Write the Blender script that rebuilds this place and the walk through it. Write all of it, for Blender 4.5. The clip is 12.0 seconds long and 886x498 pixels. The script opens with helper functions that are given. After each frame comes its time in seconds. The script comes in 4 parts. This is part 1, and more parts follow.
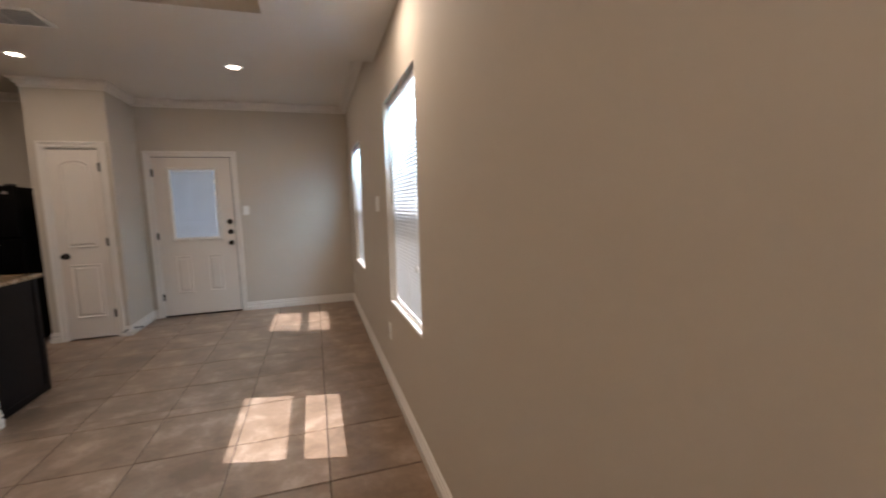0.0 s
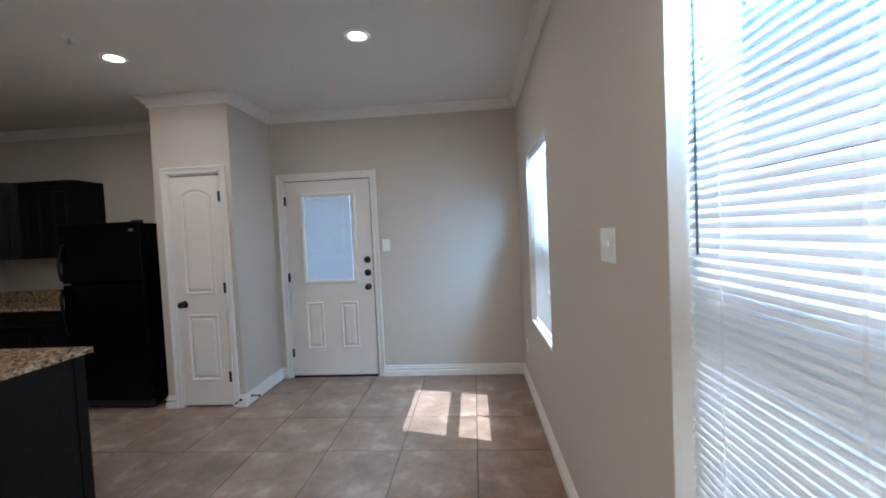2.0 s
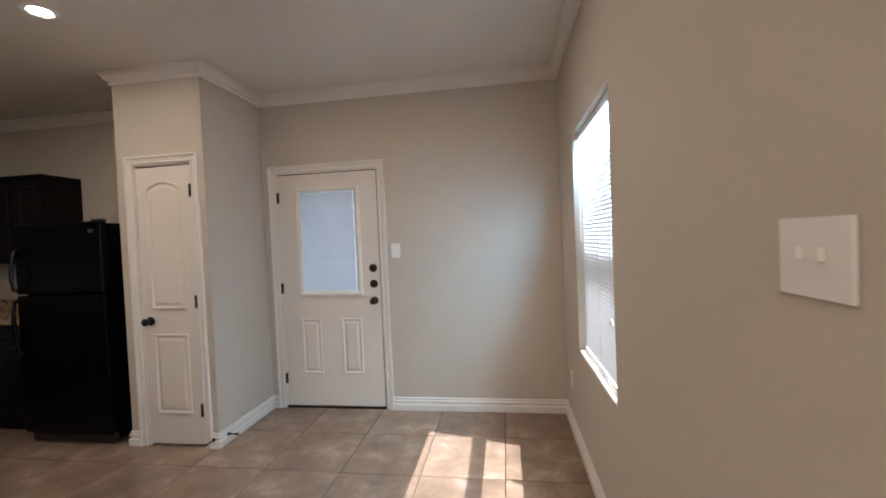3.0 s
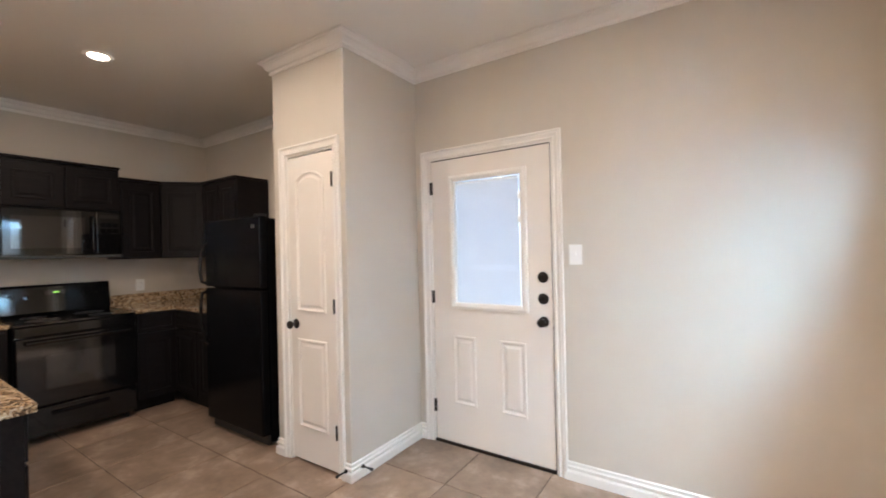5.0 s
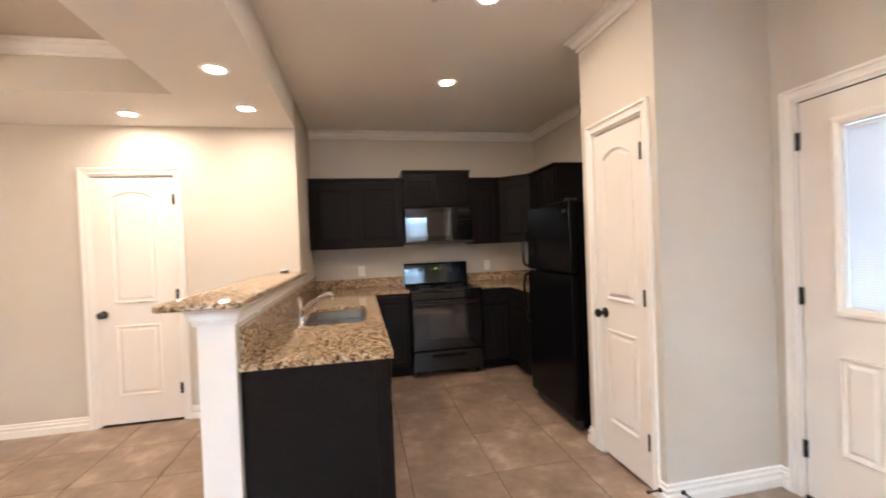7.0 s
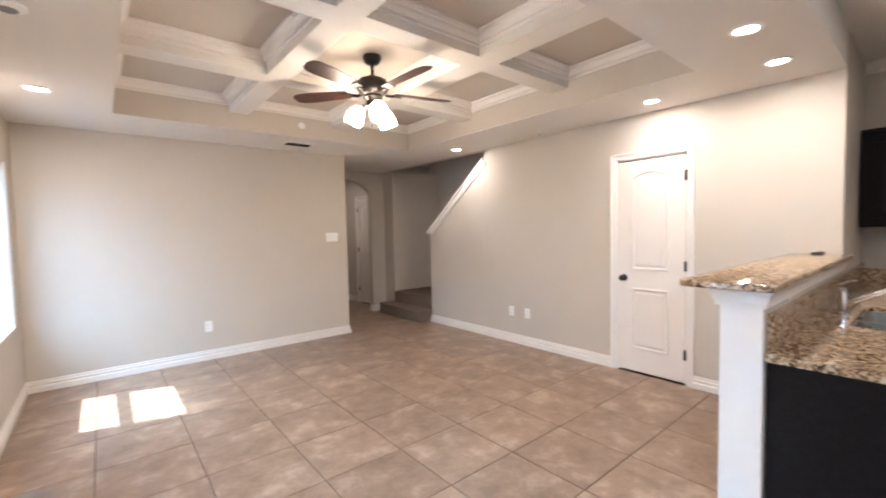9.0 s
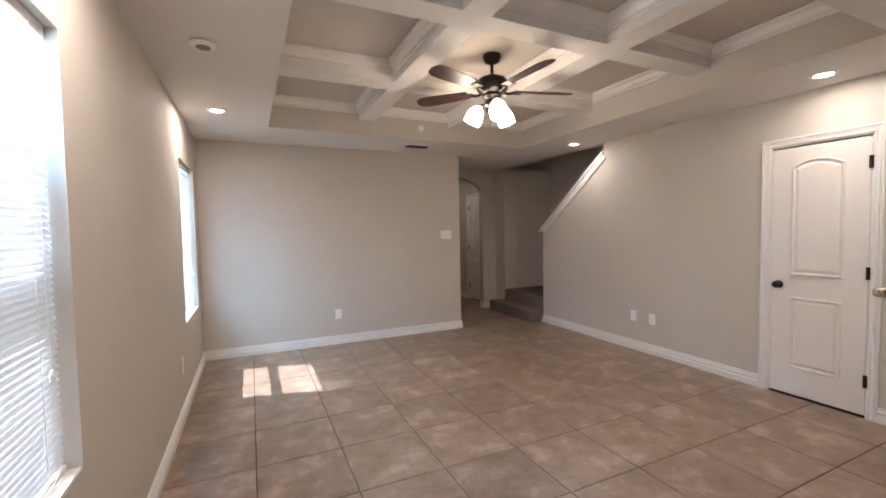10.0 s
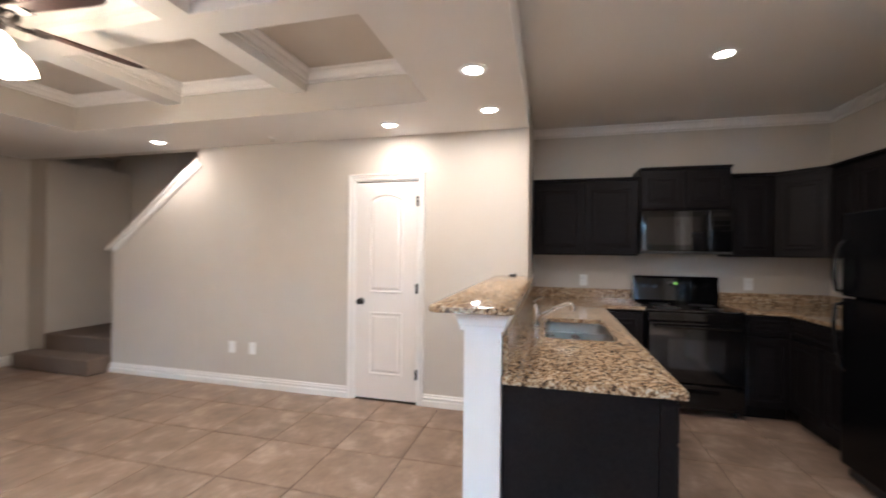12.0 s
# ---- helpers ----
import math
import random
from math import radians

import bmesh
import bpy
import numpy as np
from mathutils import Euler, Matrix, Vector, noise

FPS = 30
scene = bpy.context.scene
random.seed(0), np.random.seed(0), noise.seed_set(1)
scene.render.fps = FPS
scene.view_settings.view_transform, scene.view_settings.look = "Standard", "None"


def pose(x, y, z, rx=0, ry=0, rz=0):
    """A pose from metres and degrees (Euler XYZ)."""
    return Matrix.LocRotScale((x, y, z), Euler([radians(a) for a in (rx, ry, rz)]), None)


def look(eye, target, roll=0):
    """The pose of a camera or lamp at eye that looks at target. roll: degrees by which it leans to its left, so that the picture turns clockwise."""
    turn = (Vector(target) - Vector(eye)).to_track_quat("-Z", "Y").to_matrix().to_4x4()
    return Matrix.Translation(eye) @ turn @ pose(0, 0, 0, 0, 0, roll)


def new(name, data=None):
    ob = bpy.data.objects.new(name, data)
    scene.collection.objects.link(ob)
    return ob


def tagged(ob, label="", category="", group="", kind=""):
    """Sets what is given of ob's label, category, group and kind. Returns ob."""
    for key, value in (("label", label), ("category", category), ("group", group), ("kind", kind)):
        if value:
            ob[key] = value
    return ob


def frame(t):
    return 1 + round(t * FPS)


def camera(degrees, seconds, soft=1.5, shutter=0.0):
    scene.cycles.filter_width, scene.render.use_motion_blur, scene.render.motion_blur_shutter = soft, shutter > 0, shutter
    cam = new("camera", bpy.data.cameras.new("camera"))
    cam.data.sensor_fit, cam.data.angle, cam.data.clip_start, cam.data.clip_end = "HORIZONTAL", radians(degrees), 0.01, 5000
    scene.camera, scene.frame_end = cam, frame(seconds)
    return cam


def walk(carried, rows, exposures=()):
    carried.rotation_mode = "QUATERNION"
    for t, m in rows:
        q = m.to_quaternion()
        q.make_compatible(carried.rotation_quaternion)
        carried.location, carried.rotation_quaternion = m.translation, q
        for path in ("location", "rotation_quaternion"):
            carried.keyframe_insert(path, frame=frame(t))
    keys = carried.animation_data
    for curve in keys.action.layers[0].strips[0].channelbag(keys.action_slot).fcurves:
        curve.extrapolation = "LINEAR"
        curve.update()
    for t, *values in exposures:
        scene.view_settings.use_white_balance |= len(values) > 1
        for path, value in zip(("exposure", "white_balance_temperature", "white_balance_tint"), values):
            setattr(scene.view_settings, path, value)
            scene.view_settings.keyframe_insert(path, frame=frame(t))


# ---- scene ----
cam = camera(94.2, 12.0, soft=1.8, shutter=0.3)
PATH = [
    (0, (0.159, 0.132, 1.36), (0.748, 2.031, 1.14), -1.6),
    (0.5, (0.197, 0.592, 1.383), (0.287, 2.583, 1.212), -1.8),
    (1, (0.201, 1.096, 1.404), (0.133, 3.09, 1.266), -2.4),
    (1.5, (0.206, 1.571, 1.421), (0.048, 3.562, 1.31), -2.6),
    (2, (0.193, 2.016, 1.436), (0.043, 4.009, 1.359), -2.6),
    (2.5, (0.203, 2.423, 1.439), (-0.022, 4.409, 1.38), -2.5),
    (2.7, (0.209, 2.577, 1.434), (-0.039, 4.561, 1.378), -2.5),
    (4.5, (0.123, 3.558, 1.359), (-0.732, 5.366, 1.379), -1.3),
    (5, (0.001, 3.671, 1.385), (-1.104, 5.338, 1.39), -1.3),
    (5.5, (-0.093, 3.829, 1.403), (-1.469, 5.28, 1.402), -1.5),
    (6, (-0.137, 3.917, 1.404), (-1.746, 5.105, 1.394), -1.8),
    (6.5, (-0.076, 3.928, 1.389), (-1.891, 4.768, 1.371), -2.1),
    (8.3, (0.009, 3.92, 1.385), (-1.748, 2.966, 1.333), -1.4),
    (8.5, (0.015, 3.885, 1.385), (-1.623, 2.739, 1.327), -1.1),
    (9, (0.064, 3.831, 1.415), (-1.21, 2.292, 1.321), -1.2),
    (9.5, (0.12, 3.796, 1.407), (-0.855, 2.053, 1.307), -1.2),
    (10, (0.14, 3.794, 1.415), (-0.703, 1.983, 1.321), -1.0),
    (10.5, (0.132, 3.79, 1.416), (-0.777, 2.01, 1.335), -0.6),
    (11, (0.067, 3.793, 1.398), (-1.15, 2.206, 1.348), -0.0),
    (11.5, (-0.075, 3.743, 1.387), (-1.696, 2.572, 1.362), 0.2),
    (12, (-0.278, 3.587, 1.394), (-2.214, 3.086, 1.403), 0.6),
]
EXPOSURES = [(0.0, 1.05, 6400, 15), (0.5, 1.45, 5250, 8), (2.0, 1.55, 5050, 6), (2.7, 1.55, 6000, 11), (4.5, 2.35, 6000, 12), (5.5, 2.6, 6200, 13), (6.5, 2.75, 6500, 15), (8.5, 2.8, 5550, 12), (9.5, 2.2, 5550, 12), (10.5, 1.7, 5600, 13), (11.5, 1.92, 5500, 12), (12.0, 2.45, 5450, 11)]
walk(cam, [(t, look(eye, target, roll)) for t, eye, target, roll in PATH], EXPOSURES)

# ---- world, sun, lamps ----
W = bpy.data.worlds.new("sky")
scene.world = W
W.use_nodes = True
_bg = W.node_tree.nodes["Background"]
_sky = W.node_tree.nodes.new("ShaderNodeTexSky")
_sky.sky_type = "NISHITA"
_sky.sun_disc = False
_sky.sun_elevation = radians(58.4)
_sky.sun_rotation = radians(104.6)
W.node_tree.links.new(_sky.outputs[0], _bg.inputs[0])
_bg.inputs[1].default_value = 0.05
sun = new("sun", bpy.data.lights.new("sun", "SUN"))
sun.data.energy, sun.data.angle, sun.data.color = 5.0, radians(0.5), (1.0, 0.98, 0.95)
sun.matrix_world = look((6, -2, 12), (5, -1.74, 10.32))


XE, YN, YS, XC, YP = 0.655, 6.131, -1.425, -3.826, 5.42      # east, north, south, closet and pantry walls
XK, YK = -4.90, 3.41                                          # kitchen back wall, soffit and pony wall line
XP0, XP1 = -2.556, -1.855                                     # pantry front
ZL, ZK, ZT = 2.445, 2.715, 2.75                               # living, kitchen and tray ceilings
LAMP_W, DAY_W = 2.8, 11.0


# ---- materials ----
def mat(name, color, rough=0.5, metal=0.0, vary=0.0, scale=8.0, bump=0.0, bscale=120.0, spec=None, coat=0.0, island=0.0):
    m = bpy.data.materials.new(name)
    m.use_nodes = True
    n, l = m.node_tree.nodes, m.node_tree.links
    b = n["Principled BSDF"]
    b.inputs["Base Color"].default_value = (*color, 1)
    b.inputs["Roughness"].default_value = rough
    b.inputs["Metallic"].default_value = metal
    if spec is not None:
        b.inputs["Specular IOR Level"].default_value = spec
    b.inputs["Coat Weight"].default_value = coat
    tc = n.new("ShaderNodeTexCoord")
    if vary:
        t = n.new("ShaderNodeTexNoise")
        t.inputs["Scale"].default_value, t.inputs["Detail"].default_value = scale, 6
        l.new(tc.outputs["Object"], t.inputs["Vector"])
        mx = n.new("ShaderNodeMix")
        mx.data_type = "RGBA"
        mx.inputs[6].default_value = (*[c * (1 - vary) for c in color], 1)
        mx.inputs[7].default_value = (*[min(1, c * (1 + vary)) for c in color], 1)
        l.new(t.outputs[0], mx.inputs[0])
        l.new(mx.outputs[2], b.inputs["Base Color"])
        mr = n.new("ShaderNodeMapRange")
        mr.inputs[3].default_value, mr.inputs[4].default_value = max(0.02, rough - 0.06), min(1, rough + 0.06)
        l.new(t.outputs[0], mr.inputs[0])
        l.new(mr.outputs[0], b.inputs["Roughness"])
    if bump:
        t2 = n.new("ShaderNodeTexNoise")
        t2.inputs["Scale"].default_value, t2.inputs["Detail"].default_value = bscale, 3
        l.new(tc.outputs["Object"], t2.inputs["Vector"])
        bp = n.new("ShaderNodeBump")
        bp.inputs["Strength"].default_value, bp.inputs["Distance"].default_value = bump, 0.004
        l.new(t2.outputs[0], bp.inputs["Height"])
        l.new(bp.outputs[0], b.inputs["Normal"])
    return m


def ramp(n, stops):
    r = n.new("ShaderNodeValToRGB")
    e = r.color_ramp.elements
    while len(e) < len(stops):
        e.new(0.5)
    for el, (p, c) in zip(e, stops):
        el.position, el.color = p, (*c, 1)
    return r


def tile_material():
    m = mat("glazed_floor_tile", (0.3, 0.22, 0.16), 0.33, bump=0.12, bscale=9)
    n, l = m.node_tree.nodes, m.node_tree.links
    b = n["Principled BSDF"]
    g = n.new("ShaderNodeNewGeometry")
    oi = n.new("ShaderNodeObjectInfo")
    off = n.new("ShaderNodeVectorMath")
    off.operation = "SCALE"
    l.new(oi.outputs["Location"], off.inputs[0])
    off.inputs[3].default_value = 3.7
    add = n.new("ShaderNodeVectorMath")
    l.new(g.outputs["Position"], add.inputs[0])
    l.new(off.outputs[0], add.inputs[1])
    a = n.new("ShaderNodeTexNoise")
    a.inputs["Scale"].default_value, a.inputs["Detail"].default_value, a.inputs["Roughness"].default_value = 4.2, 10, 0.66
    a.inputs["Distortion"].default_value = 0.15
    l.new(add.outputs[0], a.inputs["Vector"])
    r = ramp(n, [(0.36, (0.185, 0.127, 0.088)), (0.46, (0.245, 0.168, 0.117)), (0.54, (0.285, 0.198, 0.142)), (0.59, (0.345, 0.25, 0.185)), (0.67, (0.42, 0.31, 0.235))])
    l.new(a.outputs[0], r.inputs[0])
    mx = n.new("ShaderNodeMix")
    mx.data_type, mx.blend_type = "RGBA", "MULTIPLY"
    mx.inputs[0].default_value = 1.0
    mr = n.new("ShaderNodeMapRange")
    mr.inputs[3].default_value, mr.inputs[4].default_value = 0.9, 1.08
    l.new(oi.outputs["Random"], mr.inputs[0])
    l.new(r.outputs[0], mx.inputs[6])
    l.new(mr.outputs[0], mx.inputs[7])
    l.new(mx.outputs[2], b.inputs["Base Color"])
    rr = n.new("ShaderNodeMapRange")
    rr.inputs[3].default_value, rr.inputs[4].default_value = 0.24, 0.42
    l.new(a.outputs[0], rr.inputs[0])
    l.new(rr.outputs[0], b.inputs["Roughness"])
    return m


def granite_material():
    m = mat("speckled_granite", (0.4, 0.3, 0.2), 0.08, spec=0.6)
    n, l = m.node_tree.nodes, m.node_tree.links
    b = n["Principled BSDF"]
    g = n.new("ShaderNodeTexCoord")
    a = n.new("ShaderNodeTexNoise")
    a.inputs["Scale"].default_value, a.inputs["Detail"].default_value, a.inputs["Distortion"].default_value = 62, 5, 1.0
    l.new(g.outputs["Object"], a.inputs["Vector"])
    r = ramp(n, [(0.33, (0.022, 0.018, 0.015)), (0.42, (0.11, 0.068, 0.038)), (0.48, (0.30, 0.19, 0.10)), (0.56, (0.46, 0.33, 0.20)), (0.64, (0.58, 0.50, 0.39)), (0.74, (0.25, 0.2, 0.15))])
    l.new(a.outputs[0], r.inputs[0])
    v = n.new("ShaderNodeTexVoronoi")
    v.inputs["Scale"].default_value = 85
    l.new(g.outputs["Object"], v.inputs["Vector"])
    r2 = ramp(n, [(0.18, (0.03, 0.025, 0.02)), (0.34, (1, 1, 1))])
    l.new(v.outputs["Distance"], r2.inputs[0])
    big = n.new("ShaderNodeTexNoise")
    big.inputs["Scale"].default_value, big.inputs["Detail"].default_value = 14, 4
    l.new(g.outputs["Object"], big.inputs["Vector"])
    r3 = ramp(n, [(0.42, (0.0, 0.0, 0.0)), (0.58, (0.65, 0.65, 0.65))])
    l.new(big.outputs[0], r3.inputs[0])
    mx = n.new("ShaderNodeMix")
    mx.data_type, mx.blend_type = "RGBA", "MULTIPLY"
    l.new(r3.outputs[0], mx.inputs[0])
    l.new(r.outputs[0], mx.inputs[6])
    l.new(r2.outputs[0], mx.inputs[7])
    l.new(mx.outputs[2], b.inputs["Base Color"])
    return m


def glow(name, color, strength, base=(0.9, 0.9, 0.88)):
    m = mat(name, base, 0.4)
    b = m.node_tree.nodes["Principled BSDF"]
    b.inputs["Emission Color"].default_value = (*color, 1)
    b.inputs["Emission Strength"].default_value = strength
    return m


def glass_material(name, tint=(0.95, 0.98, 1.0)):
    m = bpy.data.materials.new(name)
    m.use_nodes = True
    b = m.node_tree.nodes["Principled BSDF"]
    b.inputs["Base Color"].default_value = (*tint, 1)
    b.inputs["Transmission Weight"].default_value = 1.0
    b.inputs["Roughness"].default_value = 0.0
    b.inputs["IOR"].default_value = 1.45
    return m


def blind_material(name, color, share):
    m = bpy.data.materials.new(name)
    m.use_nodes = True
    n, l = m.node_tree.nodes, m.node_tree.links
    b = n["Principled BSDF"]
    b.inputs["Base Color"].default_value = (*color, 1)
    b.inputs["Roughness"].default_value = 0.45
    t = n.new("ShaderNodeBsdfTranslucent")
    t.inputs[0].default_value = (*color, 1)
    mx = n.new("ShaderNodeMixShader")
    mx.inputs[0].default_value = share
    l.new(b.outputs[0], mx.inputs[1])
    l.new(t.outputs[0], mx.inputs[2])
    l.new(mx.outputs[0], n["Material Output"].inputs[0])
    return m


def wood_material(name, dark, light, scale):
    m = mat(name, dark, 0.42, bump=0.05, bscale=60)
    n, l = m.node_tree.nodes, m.node_tree.links
    tc = n.new("ShaderNodeTexCoord")
    mp = n.new("ShaderNodeMapping")
    mp.inputs["Scale"].default_value = (1.5, 16, 16)
    t = n.new("ShaderNodeTexNoise")
    t.inputs["Scale"].default_value, t.inputs["Detail"].default_value, t.inputs["Distortion"].default_value = scale, 6, 1.0
    l.new(tc.outputs["Object"], mp.inputs[0])
    l.new(mp.outputs[0], t.inputs["Vector"])
    r = ramp(n, [(0.3, dark), (0.7, light)])
    l.new(t.outputs[0], r.inputs[0])
    l.new(r.outputs[0], n["Principled BSDF"].inputs["Base Color"])
    return m


WALL = mat("greige_wall_paint", (0.545, 0.49, 0.42), 0.75, vary=0.025, scale=2.5, bump=0.08, bscale=210)
CEIL = mat("ceiling_paint", (0.74, 0.705, 0.65), 0.85, vary=0.02, scale=2, bump=0.1, bscale=150)
TRIM = mat("white_trim_paint", (0.77, 0.73, 0.68), 0.35, vary=0.02, scale=5, bump=0.03, bscale=60)
DOORP = mat("white_door_paint", (0.75, 0.69, 0.63), 0.4, vary=0.02, scale=4, bump=0.06, bscale=90)
TILE = tile_material()
GROUT = mat("brown_grout", (0.062, 0.046, 0.035), 0.9, vary=0.2, scale=30)
GRANITE = granite_material()
CAB = wood_material("espresso_cabinet_wood", (0.006, 0.005, 0.0055), (0.011, 0.009, 0.009), 3)
CAB.node_tree.nodes["Principled BSDF"].inputs["Specular IOR Level"].default_value = 0.1
BLACK = mat("gloss_black_enamel", (0.004, 0.004, 0.0045), 0.06, spec=0.55)
BLACKT = mat("textured_black_steel", (0.003, 0.003, 0.0035), 0.2, spec=0.12, bump=0.03, bscale=350)
BGLASS = mat("black_oven_glass", (0.006, 0.006, 0.007), 0.03, spec=1.0)
STEEL = mat("brushed_stainless", (0.5, 0.48, 0.455), 0.28, 1.0, vary=0.04, scale=5)
CHROME = mat("chrome", (0.8, 0.8, 0.8), 0.08, 1.0)
BRONZE = mat("oil_rubbed_bronze", (0.022, 0.017, 0.014), 0.35, 0.6, vary=0.2, scale=30)
HINGE = mat("dark_hinge_metal", (0.035, 0.028, 0.024), 0.4, 0.8)
PLAST = mat("white_plastic", (0.82, 0.81, 0.78), 0.35)
DARKP = mat("dark_plastic", (0.02, 0.02, 0.02), 0.5)
CARPET = mat("brown_carpet", (0.17, 0.125, 0.095), 0.98, vary=0.35, scale=140, bump=0.9, bscale=260)
BLADE = wood_material("dark_walnut_blade", (0.022, 0.008, 0.006), (0.06, 0.022, 0.015), 4)
GLASS = glass_material("window_glass")
BLIND = blind_material("white_blind_vinyl", (0.84, 0.87, 0.9), 0.2)
DBLIND = blind_material("door_blind_vinyl", (0.82, 0.84, 0.88), 0.5)
STICKER = mat("orange_print", (0.62, 0.25, 0.1), 0.6)
VINYL = mat("white_vinyl_frame", (0.8, 0.81, 0.82), 0.4)
BULB = glow("recessed_lamp_lens", (1.0, 0.83, 0.66), 14.0)
SHADE = glow("frosted_lamp_shade", (1.0, 0.76, 0.5), 9.0, (0.9, 0.85, 0.75))
LED = glow("green_clock_digits", (0.45, 1.0, 0.1), 0.4, (0.1, 0.2, 0.05))
GROUND = mat("dry_lawn", (0.14, 0.13, 0.07), 0.95, vary=0.4, scale=3, bump=0.5, bscale=40)
SIDING = mat("pale_stucco_siding", (0.62, 0.58, 0.5), 0.85, vary=0.06, scale=3, bump=0.2, bscale=80)
ROOFM = mat("grey_shingle", (0.09, 0.085, 0.08), 0.9, vary=0.25, scale=20)
FENCE = mat("weathered_fence_wood", (0.32, 0.25, 0.18), 0.85, vary=0.25, scale=12)
DUSK = mat("dark_house_glass", (0.03, 0.045, 0.07), 0.08, spec=0.8)


# ---- mesh helpers ----
def mesh_ob(name, bm, material, smooth=False):
    bmesh.ops.recalc_face_normals(bm, faces=bm.faces)
    me = bpy.data.meshes.new(name)
    bm.to_mesh(me)
    bm.free()
    me.materials.append(material)
    if smooth:
        for p in me.polygons:
            p.use_smooth = True
        me.set_sharp_from_angle(angle=radians(40))
    return new(name, me)


def part(name, bm, material, parent=None, label="", smooth=False):
    ob = mesh_ob(name, bm, material, smooth)
    if parent is not None:
        ob.parent = parent
    if label:
        tagged(ob, label)
    return ob


def thing(name, m, label, category, group="", kind=""):
    e = new(name)
    e.empty_display_size = 0.1
    e.matrix_world = m
    return tagged(e, label, category, group, kind)


def box(bm, x0, x1, y0, y1, z0, z1, bev=0.0, seg=2):
    r = bmesh.ops.create_cube(bm, size=1.0)
    vs = r["verts"]
    for v in vs:
        v.co = Vector(((x0 + x1) / 2 + v.co.x * (x1 - x0), (y0 + y1) / 2 + v.co.y * (y1 - y0), (z0 + z1) / 2 + v.co.z * (z1 - z0)))
    if bev:
        es = list({e for v in vs for e in v.link_edges})
        bmesh.ops.bevel(bm, geom=es, offset=bev, segments=seg, affect="EDGES", profile=0.5)
    return bm


def bx(*a, **k):
    return box(bmesh.new(), *a, **k)


def slab(us, vs, solid, w0, w1, place):
    """A plate cut into cells by us and vs, with only the solid cells filled and no inner faces. place(u, v, w) gives the point."""
    bm = bmesh.new()
    cache = {}

    def vert(u, v, w):
        k = (u, v, w)
        if k not in cache:
            cache[k] = bm.verts.new(place(us[u], vs[v], w1 if w else w0))
        return cache[k]

    nu, nv = len(us) - 1, len(vs) - 1
    full = lambda i, j: 0 <= i < nu and 0 <= j < nv and solid((us[i] + us[i + 1]) / 2, (vs[j] + vs[j + 1]) / 2)
    for i in range(nu):
        for j in range(nv):
            if not full(i, j):
                continue
            for w in (0, 1):
                bm.faces.new([vert(i, j, w), vert(i + 1, j, w), vert(i + 1, j + 1, w), vert(i, j + 1, w)])
            for di, dj, a, b in ((-1, 0, (i, j), (i, j + 1)), (1, 0, (i + 1, j), (i + 1, j + 1)), (0, -1, (i, j), (i + 1, j)), (0, 1, (i, j + 1), (i + 1, j + 1))):
                if not full(i + di, j + dj):
                    bm.faces.new([vert(*a, 0), vert(*b, 0), vert(*b, 1), vert(*a, 1)])
    return bm


def wall(name, axis, w0, w1, a0, a1, z0, z1, holes=(), label="greige painted drywall wall with fine texture", material=None):
    """A wall whose faces lie at w0 and w1 along axis ('x' or 'y'), from a0 to a1, with openings (a0, a1, z0, z1)."""
    us = sorted({a0, a1, *[h[0] for h in holes], *[h[1] for h in holes]})
    vs = sorted({z0, z1, *[h[2] for h in holes], *[h[3] for h in holes]})
    us, vs = [u for u in us if a0 <= u <= a1], [v for v in vs if z0 <= v <= z1]
    solid = lambda u, v: not any(h[0] < u < h[1] and h[2] < v < h[3] for h in holes)
    place = (lambda u, v, w: (w, u, v)) if axis == "x" else (lambda u, v, w: (u, w, v))
    ob = mesh_ob(name, slab(us, vs, solid, w0, w1, place), material or WALL)
    return tagged(ob, label, "wall", kind="structure")


def offsets(pts, closed):
    """Unit mitre vectors to the left of a plan path."""
    n, out = len(pts), []
    for i in range(n):
        dirs = []
        if closed or i > 0:
            dirs.append((Vector(pts[i]) - Vector(pts[i - 1])).normalized())
        if closed or i < n - 1:
            dirs.append((Vector(pts[(i + 1) % n]) - Vector(pts[i])).normalized())
        nor = [Vector((-d.y, d.x)) for d in dirs]
        m = sum(nor, Vector((0, 0))).normalized()
        out.append(m / max(0.2, m.dot(nor[0])))
    return out


def sweep(bm, pts, profile, closed=False, place=None):
    """Runs a profile of (distance to the left, height) along a plan path, with mitred corners."""
    place = place or (lambda x, y, z: (x, y, z))
    offs = offsets(pts, closed)
    rings = [[bm.verts.new(place(p[0] + o.x * d, p[1] + o.y * d, h)) for d, h in profile] for p, o in zip(pts, offs)]
    k = len(profile)
    for i in range(len(rings) if closed else len(rings) - 1):
        a, b = rings[i], rings[(i + 1) % len(rings)]
        for j in range(k - 1):
            bm.faces.new([a[j], b[j], b[j + 1], a[j + 1]])
    if not closed:
        for r in (rings[0], rings[-1]):
            if k > 2:
                bm.faces.new(r)
    return rings


